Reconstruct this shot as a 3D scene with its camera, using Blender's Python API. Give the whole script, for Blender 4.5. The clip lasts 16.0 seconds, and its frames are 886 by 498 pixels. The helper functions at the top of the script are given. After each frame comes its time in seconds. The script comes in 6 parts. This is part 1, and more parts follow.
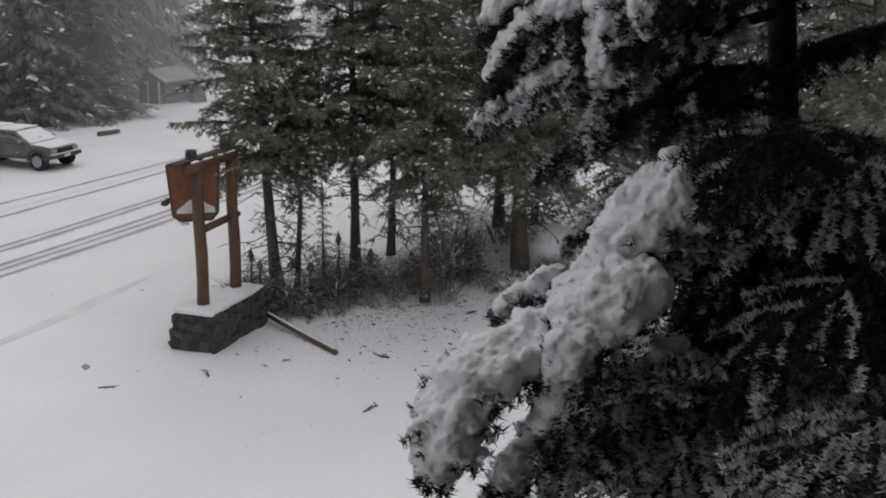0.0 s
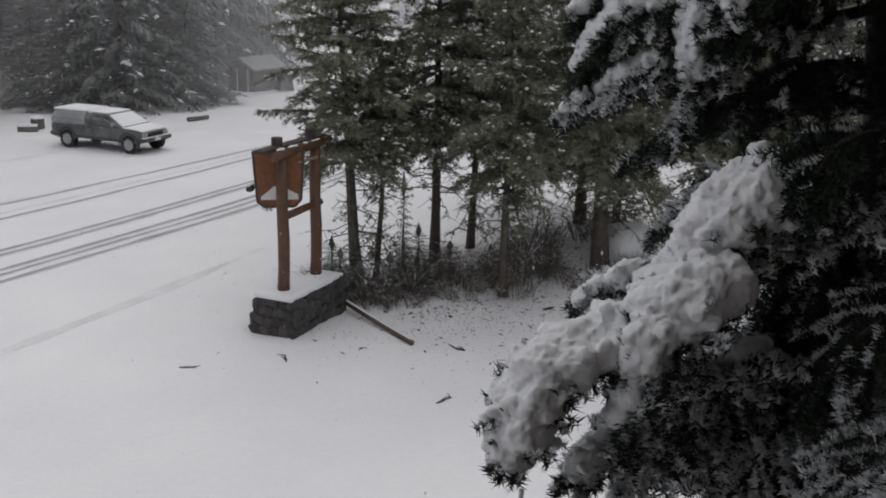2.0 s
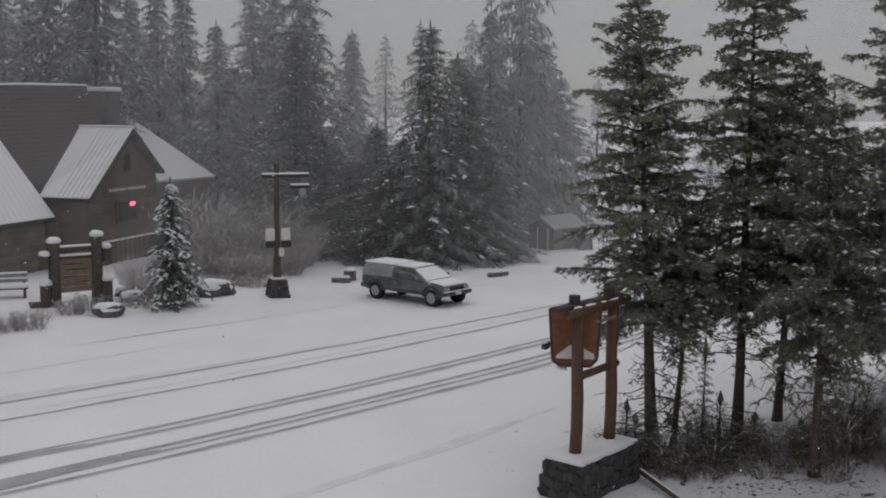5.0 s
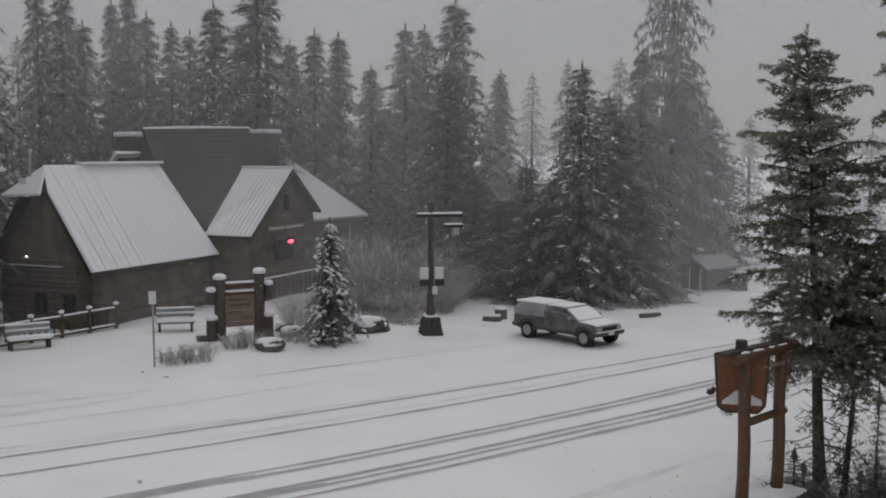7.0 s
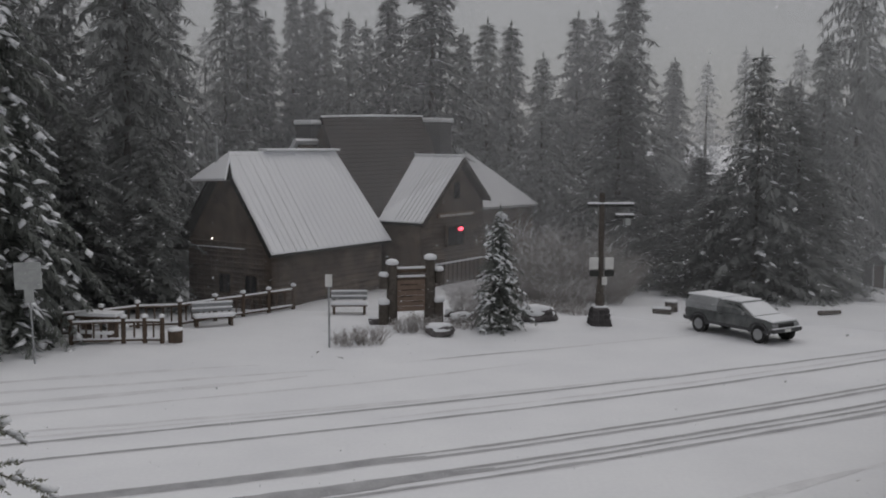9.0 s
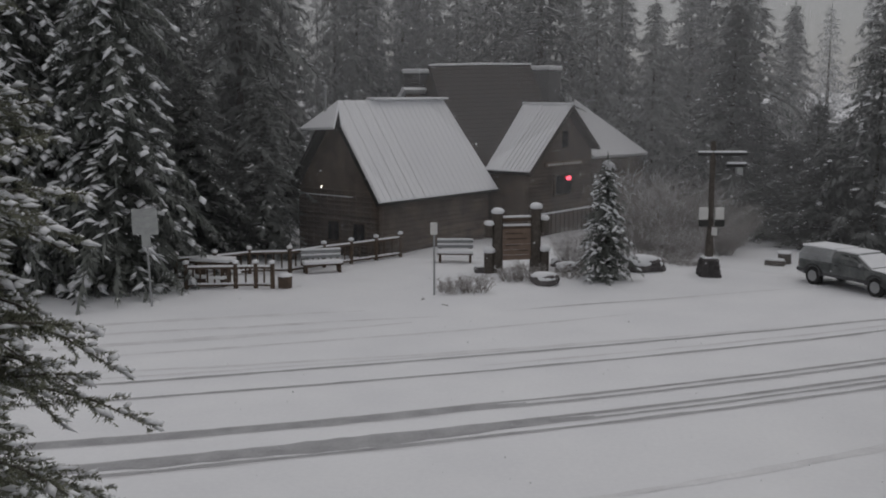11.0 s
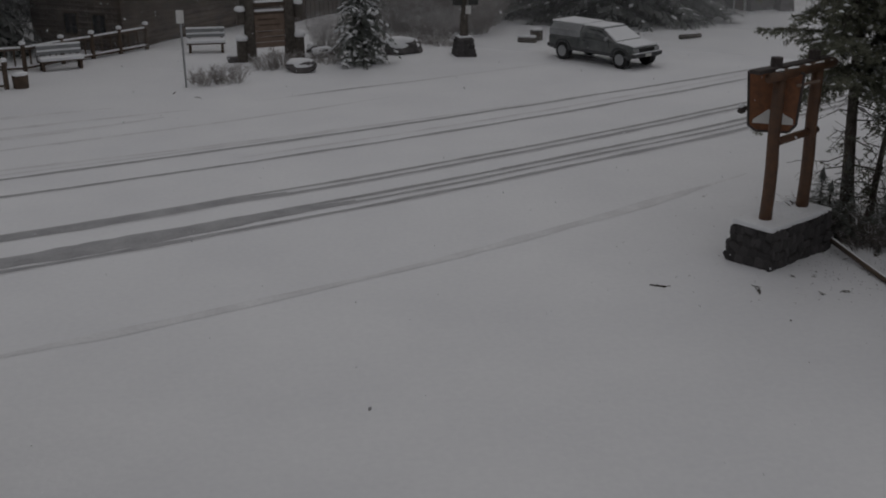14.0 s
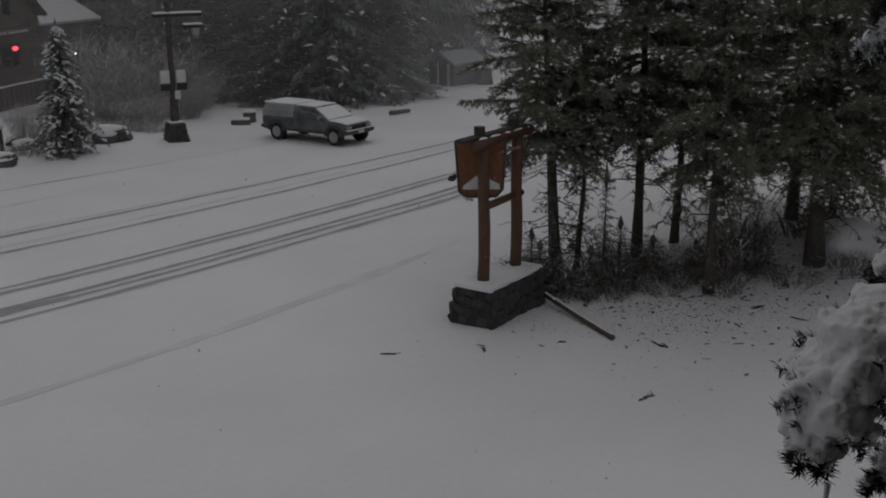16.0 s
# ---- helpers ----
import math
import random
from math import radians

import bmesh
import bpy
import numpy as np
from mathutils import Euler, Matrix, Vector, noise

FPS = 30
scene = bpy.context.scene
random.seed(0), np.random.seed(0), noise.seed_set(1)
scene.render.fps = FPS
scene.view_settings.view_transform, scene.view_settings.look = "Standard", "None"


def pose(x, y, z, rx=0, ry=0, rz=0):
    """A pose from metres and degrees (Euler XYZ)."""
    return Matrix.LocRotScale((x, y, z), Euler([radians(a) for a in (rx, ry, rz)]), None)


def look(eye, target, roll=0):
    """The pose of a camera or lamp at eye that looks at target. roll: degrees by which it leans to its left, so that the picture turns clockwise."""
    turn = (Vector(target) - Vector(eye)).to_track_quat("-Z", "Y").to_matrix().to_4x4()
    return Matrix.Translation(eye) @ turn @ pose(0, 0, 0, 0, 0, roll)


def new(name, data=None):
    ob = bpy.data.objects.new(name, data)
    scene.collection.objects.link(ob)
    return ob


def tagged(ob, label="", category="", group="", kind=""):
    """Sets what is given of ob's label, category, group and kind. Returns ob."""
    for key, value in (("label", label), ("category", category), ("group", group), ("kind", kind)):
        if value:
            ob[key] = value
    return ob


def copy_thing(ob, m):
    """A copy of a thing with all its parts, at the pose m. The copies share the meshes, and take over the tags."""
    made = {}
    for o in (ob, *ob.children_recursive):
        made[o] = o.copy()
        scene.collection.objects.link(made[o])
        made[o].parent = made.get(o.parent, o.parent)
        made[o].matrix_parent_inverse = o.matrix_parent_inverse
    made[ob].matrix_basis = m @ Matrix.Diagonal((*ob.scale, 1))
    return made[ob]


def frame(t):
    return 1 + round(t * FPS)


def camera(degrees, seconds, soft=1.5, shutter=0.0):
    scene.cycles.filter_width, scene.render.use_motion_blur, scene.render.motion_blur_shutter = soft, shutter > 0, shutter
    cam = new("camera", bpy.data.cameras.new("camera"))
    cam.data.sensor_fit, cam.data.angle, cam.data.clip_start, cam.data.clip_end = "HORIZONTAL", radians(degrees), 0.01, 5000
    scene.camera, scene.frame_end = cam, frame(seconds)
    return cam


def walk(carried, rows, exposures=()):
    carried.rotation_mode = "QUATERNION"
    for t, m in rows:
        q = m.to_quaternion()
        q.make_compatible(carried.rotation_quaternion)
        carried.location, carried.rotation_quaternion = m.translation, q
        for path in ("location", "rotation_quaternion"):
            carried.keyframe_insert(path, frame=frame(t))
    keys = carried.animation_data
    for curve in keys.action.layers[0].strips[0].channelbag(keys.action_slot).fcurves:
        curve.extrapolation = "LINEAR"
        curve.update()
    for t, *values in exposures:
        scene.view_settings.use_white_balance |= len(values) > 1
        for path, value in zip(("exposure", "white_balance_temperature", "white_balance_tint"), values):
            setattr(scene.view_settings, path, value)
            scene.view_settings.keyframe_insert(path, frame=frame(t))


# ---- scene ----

import functools

# ---------------------------------------------------------------- camera
cam = camera(44.83, 16.0, soft=1.9)
# seconds, eye x y z, heading from +y, pitch, roll (degrees)
PATH = [
    (0.0, 0.102, -0.207, 7.026, 36.82, -14.86, 0.35),
    (0.5, 0.044, -0.243, 7.081, 36.45, -14.98, 0.43),
    (1.0, 0.069, -0.251, 7.058, 35.70, -15.18, 0.82),
    (1.5, 0.122, -0.191, 7.013, 34.35, -15.26, 0.80),
    (2.0, 0.100, -0.207, 7.011, 32.45, -15.23, 1.28),
    (2.5, 0.134, -0.167, 6.986, 30.03, -15.04, 1.28),
    (3.0, 0.202, -0.094, 7.007, 27.31, -14.51, 1.23),
    (3.5, 0.153, -0.036, 7.005, 24.65, -12.75, 1.18),
    (4.0, 0.274, 0.172, 6.859, 21.69, -10.80, 1.28),
    (4.5, 0.264, 0.223, 6.921, 18.99, -9.01, 0.78),
    (5.0, 0.261, 0.231, 6.930, 16.42, -7.03, 0.51),
    (5.2, 0.203, 0.208, 6.932, 15.61, -6.37, 0.59),
    (7.3, -0.231, 0.031, 7.048, 7.49, -5.09, 0.31),
    (7.5, -0.256, -0.011, 7.048, 6.54, -5.14, 0.52),
    (8.0, -0.282, -0.050, 7.050, 4.32, -5.41, 1.24),
    (8.5, -0.321, -0.086, 7.025, 2.13, -5.65, 0.78),
    (9.0, -0.371, -0.039, 7.034, -0.01, -5.74, 0.59),
    (9.2, -0.351, -0.102, 7.013, -0.85, -5.69, 0.93),
    (11.3, -0.133, -0.030, 6.970, -6.24, -9.95, 0.19),
    (11.5, -0.121, -0.015, 6.971, -6.07, -11.15, 0.44),
    (12.0, -0.061, 0.048, 6.938, -5.59, -13.25, -0.45),
    (12.5, 0.013, 0.098, 6.894, -3.56, -15.39, -0.54),
    (13.0, 0.065, 0.184, 6.868, -1.32, -17.44, -0.55),
    (13.5, 0.084, 0.273, 6.851, 2.64, -18.84, -0.44),
    (14.0, 0.052, 0.169, 6.872, 6.73, -19.65, -0.11),
    (14.5, -0.043, -0.089, 6.918, 11.34, -18.98, -0.09),
    (15.0, -0.018, -0.076, 6.901, 15.82, -18.42, -0.32),
    (15.5, 0.036, 0.035, 6.872, 19.47, -17.70, -0.44),
    (16.0, 0.095, 0.087, 6.841, 21.79, -15.51, -0.40),
]


def aim(x, y, z, heading, pitch, roll):
    h, p = radians(heading), radians(pitch)
    way = (math.sin(h) * math.cos(p), math.cos(h) * math.cos(p), math.sin(p))
    return look((x, y, z), (x + 10 * way[0], y + 10 * way[1], z + 10 * way[2]), roll)


EXPOSURES = [(0.0, 0.25), (2.0, 0.25), (3.0, 0.13), (3.5, 0.0), (4.0, -0.03), (5.0, -0.08), (7.5, -0.05), (9.0, -0.23), (11.5, -0.46), (12.5, -0.83),
             (14.0, -1.07), (16.0, -1.1)]
walk(cam, [(row[0], aim(*row[1:])) for row in PATH], EXPOSURES)

# ---------------------------------------------------------------- sky and sun (overcast)
world = bpy.data.worlds.new("overcast_sky")
scene.world = world
world.use_nodes = True
wn, wl = world.node_tree.nodes, world.node_tree.links
wn.clear()
w_out = wn.new("ShaderNodeOutputWorld")
w_bg = wn.new("ShaderNodeBackground")
w_sky = wn.new("ShaderNodeTexSky")
w_sky.sky_type, w_sky.sun_disc = "NISHITA", False
w_sky.sun_elevation, w_sky.sun_rotation = radians(38), radians(200)
w_coord = wn.new("ShaderNodeTexCoord")
w_sep = wn.new("ShaderNodeSeparateXYZ")
w_ramp = wn.new("ShaderNodeValToRGB")
w_ramp.color_ramp.elements[0].position, w_ramp.color_ramp.elements[0].color = 0.0, (4.7, 4.6, 4.68, 1)
w_ramp.color_ramp.elements[1].position, w_ramp.color_ramp.elements[1].color = 0.9, (8.9, 8.7, 8.8, 1)
w_mix = wn.new("ShaderNodeMixRGB")
w_mix.inputs[0].default_value = 0.1
wl.new(w_coord.outputs["Generated"], w_sep.inputs[0])
wl.new(w_sep.outputs["Z"], w_ramp.inputs[0])
wl.new(w_ramp.outputs[0], w_mix.inputs[1])
wl.new(w_sky.outputs[0], w_mix.inputs[2])
wl.new(w_mix.outputs[0], w_bg.inputs[0])
w_bg.inputs[1].default_value = 0.075
wl.new(w_bg.outputs[0], w_out.inputs[0])

sun = new("sun", bpy.data.lights.new("sun", "SUN"))
sun.data.energy, sun.data.angle, sun.data.color = 0.5, radians(40), (1.0, 0.97, 0.93)
sun.matrix_world = look((0, 0, 50), (-6, -9, 50 - 14))

# ---------------------------------------------------------------- materials


def mat(name, color, color2=None, rough=0.8, scale=8.0, fine=60.0, bump=0.3, metal=0.0, dist=0.01, per_object=0.0, emit=0.0, spread=0.6):
    m = bpy.data.materials.new(name)
    m.use_nodes = True
    n, l = m.node_tree.nodes, m.node_tree.links
    b = n["Principled BSDF"]
    b.inputs["Roughness"].default_value, b.inputs["Metallic"].default_value = rough, metal
    co = n.new("ShaderNodeTexCoord")
    n1, n2 = n.new("ShaderNodeTexNoise"), n.new("ShaderNodeTexNoise")
    n1.inputs["Scale"].default_value, n2.inputs["Scale"].default_value = scale, fine
    n1.inputs["Detail"].default_value = 4
    l.new(co.outputs["Object"], n1.inputs["Vector"])
    l.new(co.outputs["Object"], n2.inputs["Vector"])
    add = n.new("ShaderNodeMath")
    add.operation = "ADD"
    l.new(n1.outputs["Fac"], add.inputs[0])
    mul = n.new("ShaderNodeMath")
    mul.operation, mul.inputs[1].default_value = "MULTIPLY", 0.5
    l.new(n2.outputs["Fac"], mul.inputs[0])
    l.new(mul.outputs[0], add.inputs[1])
    mr = n.new("ShaderNodeMapRange")
    mr.inputs["From Min"].default_value, mr.inputs["From Max"].default_value = 0.75 - spread / 2, 0.75 + spread / 2
    l.new(add.outputs[0], mr.inputs["Value"])
    mix = n.new("ShaderNodeMixRGB")
    c2 = color2 or tuple(c * 0.7 for c in color)
    mix.inputs[1].default_value, mix.inputs[2].default_value = (*color, 1), (*c2, 1)
    l.new(mr.outputs[0], mix.inputs[0])
    last = mix.outputs[0]
    if per_object:
        inf = n.new("ShaderNodeObjectInfo")
        hsv = n.new("ShaderNodeHueSaturation")
        rng = n.new("ShaderNodeMapRange")
        rng.inputs["To Min"].default_value, rng.inputs["To Max"].default_value = 1 - per_object, 1 + per_object
        l.new(inf.outputs["Random"], rng.inputs["Value"])
        l.new(rng.outputs[0], hsv.inputs["Value"])
        l.new(last, hsv.inputs["Color"])
        last = hsv.outputs[0]
    l.new(last, b.inputs["Base Color"])
    if bump:
        bp = n.new("ShaderNodeBump")
        bp.inputs["Strength"].default_value, bp.inputs["Distance"].default_value = bump, dist
        l.new(add.outputs[0], bp.inputs["Height"])
        l.new(bp.outputs[0], b.inputs["Normal"])
    if emit:
        l.new(last, b.inputs["Emission Color"])
        b.inputs["Emission Strength"].default_value = emit
    return m


SNOW = mat("snow", (0.83, 0.84, 0.86), (0.74, 0.75, 0.78), 0.75, 0.35, 9.0, 0.35, dist=0.03)
SNOW_LUMP = mat("packed_snow", (0.84, 0.85, 0.87), (0.76, 0.78, 0.81), 0.8, 14.0, 110.0, 0.5, dist=0.006)
SLUSH = mat("slush", (0.27, 0.27, 0.285), (0.47, 0.475, 0.49), 0.6, 1.6, 14.0, 0.4, dist=0.01)
FAINT = mat("driven_snow", (0.62, 0.62, 0.64), (0.8, 0.81, 0.83), 0.7, 1.1, 12.0, 0.4, dist=0.01)
FILLED = mat("filled_track", (0.6, 0.6, 0.62), (0.81, 0.82, 0.84), 0.7, 1.1, 12.0, 0.4, dist=0.01)
BARK = mat("bark", (0.05, 0.042, 0.036), (0.13, 0.115, 0.1), 0.9, 9.0, 50.0, 0.8, dist=0.02)
NEEDLES = mat("fir_needles", (0.06, 0.07, 0.058), (0.2, 0.21, 0.2), 0.7, 2.5, 24.0, 0.0, per_object=0.2)
# frost on the pines' tips; on distant firs its paleness is painted haze
FROST_HAZE = mat("frost_haze_needles", (0.3, 0.31, 0.315), (0.5, 0.51, 0.52), 0.7, 1.5, 20.0, 0.0, per_object=0.2)
# needles of the wood's firs lightened, haze put into their base colour
HAZED = mat("hazed_needles", (0.1, 0.11, 0.104), (0.28, 0.29, 0.285), 0.7, 2.0, 22.0, 0.0, per_object=0.25)
PINE = mat("pine_needles", (0.078, 0.087, 0.056), (0.26, 0.265, 0.2), 0.65, 2.0, 25.0, 0.0, per_object=0.2)
# near fir's needles and bark set nearly black, deepening its shade in colour
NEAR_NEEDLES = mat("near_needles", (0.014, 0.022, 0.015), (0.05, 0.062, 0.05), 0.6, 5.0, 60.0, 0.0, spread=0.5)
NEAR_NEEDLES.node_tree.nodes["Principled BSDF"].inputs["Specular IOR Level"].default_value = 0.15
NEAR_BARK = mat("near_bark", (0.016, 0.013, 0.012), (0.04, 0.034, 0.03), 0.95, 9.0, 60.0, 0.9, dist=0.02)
LOG = mat("varnished_log", (0.14, 0.066, 0.03), (0.06, 0.034, 0.022), 0.55, 5.0, 40.0, 0.4)
BOARD = mat("orange_board", (0.25, 0.095, 0.036), (0.11, 0.048, 0.024), 0.65, 9.0, 45.0, 0.5)
OLD_WOOD = mat("weathered_wood", (0.12, 0.085, 0.06), (0.06, 0.045, 0.035), 0.85, 5.0, 40.0, 0.5)
PALE_WOOD = mat("pale_wood", (0.27, 0.2, 0.155), (0.16, 0.115, 0.09), 0.8, 4.0, 40.0, 0.3)
# siding and shingle lightened so that the lodge's colour carries some haze
SIDING = mat("dark_siding", (0.15, 0.118, 0.096), (0.06, 0.05, 0.043), 0.85, 1.6, 16.0, 0.5, per_object=0.25, spread=0.45)
SHINGLE = mat("dark_shingle", (0.075, 0.062, 0.056), (0.042, 0.036, 0.034), 0.9, 4.0, 25.0, 0.5)
STONE = mat("stone", (0.075, 0.07, 0.07), (0.04, 0.038, 0.04), 0.85, 7.0, 30.0, 0.6, per_object=0.35)
CONCRETE = mat("grey_boards", (0.16, 0.155, 0.15), (0.1, 0.098, 0.095), 0.85, 3.0, 30.0, 0.4)
ROCK = mat("boulder", (0.16, 0.15, 0.15), (0.06, 0.055, 0.055), 0.9, 3.0, 20.0, 0.7)
MORTAR = mat("mortar", (0.06, 0.056, 0.055), (0.035, 0.033, 0.033), 0.95, 8.0, 50.0, 0.5)
PAINT = mat("car_paint", (0.055, 0.063, 0.062), (0.19, 0.197, 0.197), 0.4, 3.0, 40.0, 0.0, metal=0.3)
PAINT_LOW = mat("grey_cladding", (0.035, 0.036, 0.038), (0.085, 0.087, 0.09), 0.6, 4.0, 40.0, 0.1)
CANOPY = mat("frosted_canopy", (0.2, 0.21, 0.215), (0.36, 0.37, 0.38), 0.6, 2.2, 18.0, 0.1)
TAIL_RED = mat("tail_red", (0.2, 0.01, 0.01), (0.15, 0.01, 0.01), 0.3)
GLASS = mat("car_glass", (0.035, 0.039, 0.042), (0.11, 0.115, 0.12), 0.25, 3.0, 30.0, 0.0)
RUBBER = mat("tyre_rubber", (0.014, 0.014, 0.014), (0.03, 0.03, 0.03), 0.85, 8.0, 60.0, 0.3)
STEEL = mat("galvanised_steel", (0.4, 0.41, 0.42), (0.28, 0.285, 0.29), 0.5, 4.0, 40.0, 0.1, metal=0.5)
DARK_METAL = mat("dark_metal", (0.035, 0.037, 0.036), (0.06, 0.06, 0.056), 0.55, 6.0, 40.0, 0.1, metal=0.4)
WHITE_PAINT = mat("white_paint", (0.72, 0.72, 0.7), (0.55, 0.55, 0.54), 0.6, 4.0, 40.0, 0.1)
SIGN_BACK = mat("sign_metal", (0.42, 0.44, 0.43), (0.28, 0.29, 0.29), 0.5, 5.0, 40.0, 0.05, metal=0.3)
RED_GLOW = mat("red_neon", (1.0, 0.05, 0.09), (1.0, 0.1, 0.14), 0.5, 4.0, 40.0, 0.0, emit=4.0)
LAMP_GLOW = mat("lamp_glow", (1.0, 0.95, 0.85), (1.0, 0.9, 0.8), 0.5, 4.0, 40.0, 0.0, emit=6.0)
PALE_TWIG = mat("frosted_twig", (0.2, 0.18, 0.165), (0.42, 0.4, 0.39), 0.9, 9.0, 60.0, 0.2)
TWIG = mat("bare_twig", (0.09, 0.075, 0.065), (0.2, 0.18, 0.17), 0.9, 9.0, 60.0, 0.2)
WINDOW = mat("dark_window", (0.012, 0.013, 0.015), (0.02, 0.02, 0.022), 0.1, 4.0, 40.0, 0.0)
# see-through white film for the sheets that imitate haze
HAZE_FILM = mat("haze_film", (0.85, 0.86, 0.87), (0.8, 0.81, 0.82), 0.9, 1.0, 5.0, 0.0)
vn, vl = HAZE_FILM.node_tree.nodes, HAZE_FILM.node_tree.links
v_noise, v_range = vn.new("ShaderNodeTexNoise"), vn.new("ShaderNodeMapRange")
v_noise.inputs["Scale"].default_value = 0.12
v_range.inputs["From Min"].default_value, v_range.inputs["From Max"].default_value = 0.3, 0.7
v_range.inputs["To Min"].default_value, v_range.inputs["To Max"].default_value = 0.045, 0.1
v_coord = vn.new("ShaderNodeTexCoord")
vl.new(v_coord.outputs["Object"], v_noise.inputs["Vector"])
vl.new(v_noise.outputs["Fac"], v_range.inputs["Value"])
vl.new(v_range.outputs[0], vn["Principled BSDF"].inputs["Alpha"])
FLAKE = mat("snowflake", (0.85, 0.86, 0.88), (0.8, 0.81, 0.83), 0.9, 1.0, 5.0, 0.0)

# ---------------------------------------------------------------- mesh helpers


def link(name, me, material, parent=None, label="", smooth=False):
    ob = new(name, me)
    me.materials.clear()
    me.materials.append(material)
    if smooth:
        me.polygons.foreach_set("use_smooth", [True] * len(me.polygons))
    if parent is not None:
        ob.parent = parent
    if label:
        ob["label"] = label
    return ob


def part(name, bm, material, parent=None, label="", smooth=False):
    me = bpy.data.meshes.new(name)
    bm.to_mesh(me)
    bm.free()
    return link(name, me, material, parent, label, smooth)


def part_arrays(name, verts, faces, material, parent=None, label="", smooth=False):
    me = bpy.data.meshes.new(name)
    verts = np.asarray(verts, dtype=np.float32).reshape(-1, 3)
    faces = np.asarray(faces, dtype=np.int32)
    k = faces.shape[1]
    me.vertices.add(len(verts))
    me.vertices.foreach_set("co", verts.ravel())
    me.loops.add(faces.size)
    me.loops.foreach_set("vertex_index", faces.ravel())
    me.polygons.add(len(faces))
    me.polygons.foreach_set("loop_start", np.arange(0, faces.size, k, dtype=np.int32))
    me.update(calc_edges=True)
    me.validate()
    return link(name, me, material, parent, label, smooth)


def empty(name, m, label, category, group="", kind=""):
    ob = new(name)
    ob.matrix_world = m
    return tagged(ob, label, category, group, kind)


def box(bm, cx, cy, cz, sx, sy, sz, rz=0.0, bevel=0.0, m=None):
    mm = Matrix.Translation((cx, cy, cz)) @ Matrix.Rotation(rz, 4, "Z") @ Matrix.Diagonal((sx, sy, sz, 1))
    if m is not None:
        mm = m @ mm
    made = bmesh.ops.create_cube(bm, size=1.0, matrix=mm)
    if bevel:
        es = list({e for v in made["verts"] for e in v.link_edges})
        bmesh.ops.bevel(bm, geom=es, offset=bevel, segments=2, affect="EDGES", profile=0.6)


def tube(bm, pts, radii, sides=8, cap=True):
    """A tube through the points, with a radius at each."""
    rings = []
    for i, p in enumerate(pts):
        p = Vector(p)
        d = (Vector(pts[min(i + 1, len(pts) - 1)]) - Vector(pts[max(i - 1, 0)])).normalized()
        a = d.cross(Vector((0.31, 0.17, 0.93) if abs(d.z) < 0.9 else (1, 0.1, 0))).normalized()
        b = d.cross(a)
        rings.append([bm.verts.new(p + (a * math.cos(q) + b * math.sin(q)) * radii[i]) for q in [2 * math.pi * k / sides for k in range(sides)]])
    for r0, r1 in zip(rings, rings[1:]):
        for k in range(sides):
            bm.faces.new((r0[k], r0[(k + 1) % sides], r1[(k + 1) % sides], r1[k]))
    if cap:
        bm.faces.new(rings[0][::-1])
        bm.faces.new(rings[-1])


def prism(bm, profile, m, depth):
    """A profile in its x-z plane, pushed out along y by +-depth / 2 and set at the pose m."""
    a = [bm.verts.new(m @ Vector((x, -depth / 2, z))) for x, z in profile]
    b = [bm.verts.new(m @ Vector((x, depth / 2, z))) for x, z in profile]
    bm.faces.new(a)
    bm.faces.new(b[::-1])
    for i in range(len(a)):
        j = (i + 1) % len(a)
        bm.faces.new((a[j], a[i], b[i], b[j]))


def slab(bm, corners, thick):
    """A plate over the corners, with its thickness below them."""
    c = [Vector(p) for p in corners]
    nrm = (c[1] - c[0]).cross(c[2] - c[0]).normalized()
    if nrm.z < 0:
        nrm = -nrm
    a = [bm.verts.new(p) for p in c]
    b = [bm.verts.new(p - nrm * thick) for p in c]
    bm.faces.new(a)
    bm.faces.new(b[::-1])
    for i in range(len(a)):
        j = (i + 1) % len(a)
        bm.faces.new((a[i], b[i], b[j], a[j]))


def lump(bm, c, r, squash=0.7, rough=0.25, seed=0.0, sub=2, m=None):
    """A lumpy rounded body, as of snow or stone."""
    made = bmesh.ops.create_icosphere(bm, subdivisions=sub, radius=1.0)
    rx, ry, rz = (r, r, r * squash) if not isinstance(r, tuple) else r
    for v in made["verts"]:
        k = 1 + rough * noise.noise(v.co * 1.4 + Vector((seed, seed * 0.7, 3.1))) + rough * 0.5 * noise.noise(v.co * 3.7 + Vector((seed, 5, 1)))
        p = Vector((v.co.x * rx * k, v.co.y * ry * k, v.co.z * rz * k))
        v.co = Vector(c) + (m @ p if m is not None else p)


# ---------------------------------------------------------------- the road's own axes
ROAD_TURN = 24.04
U_AXIS = Vector((math.cos(radians(ROAD_TURN)), math.sin(radians(ROAD_TURN)), 0))
V_AXIS = Vector((-math.sin(radians(ROAD_TURN)), math.cos(radians(ROAD_TURN)), 0))


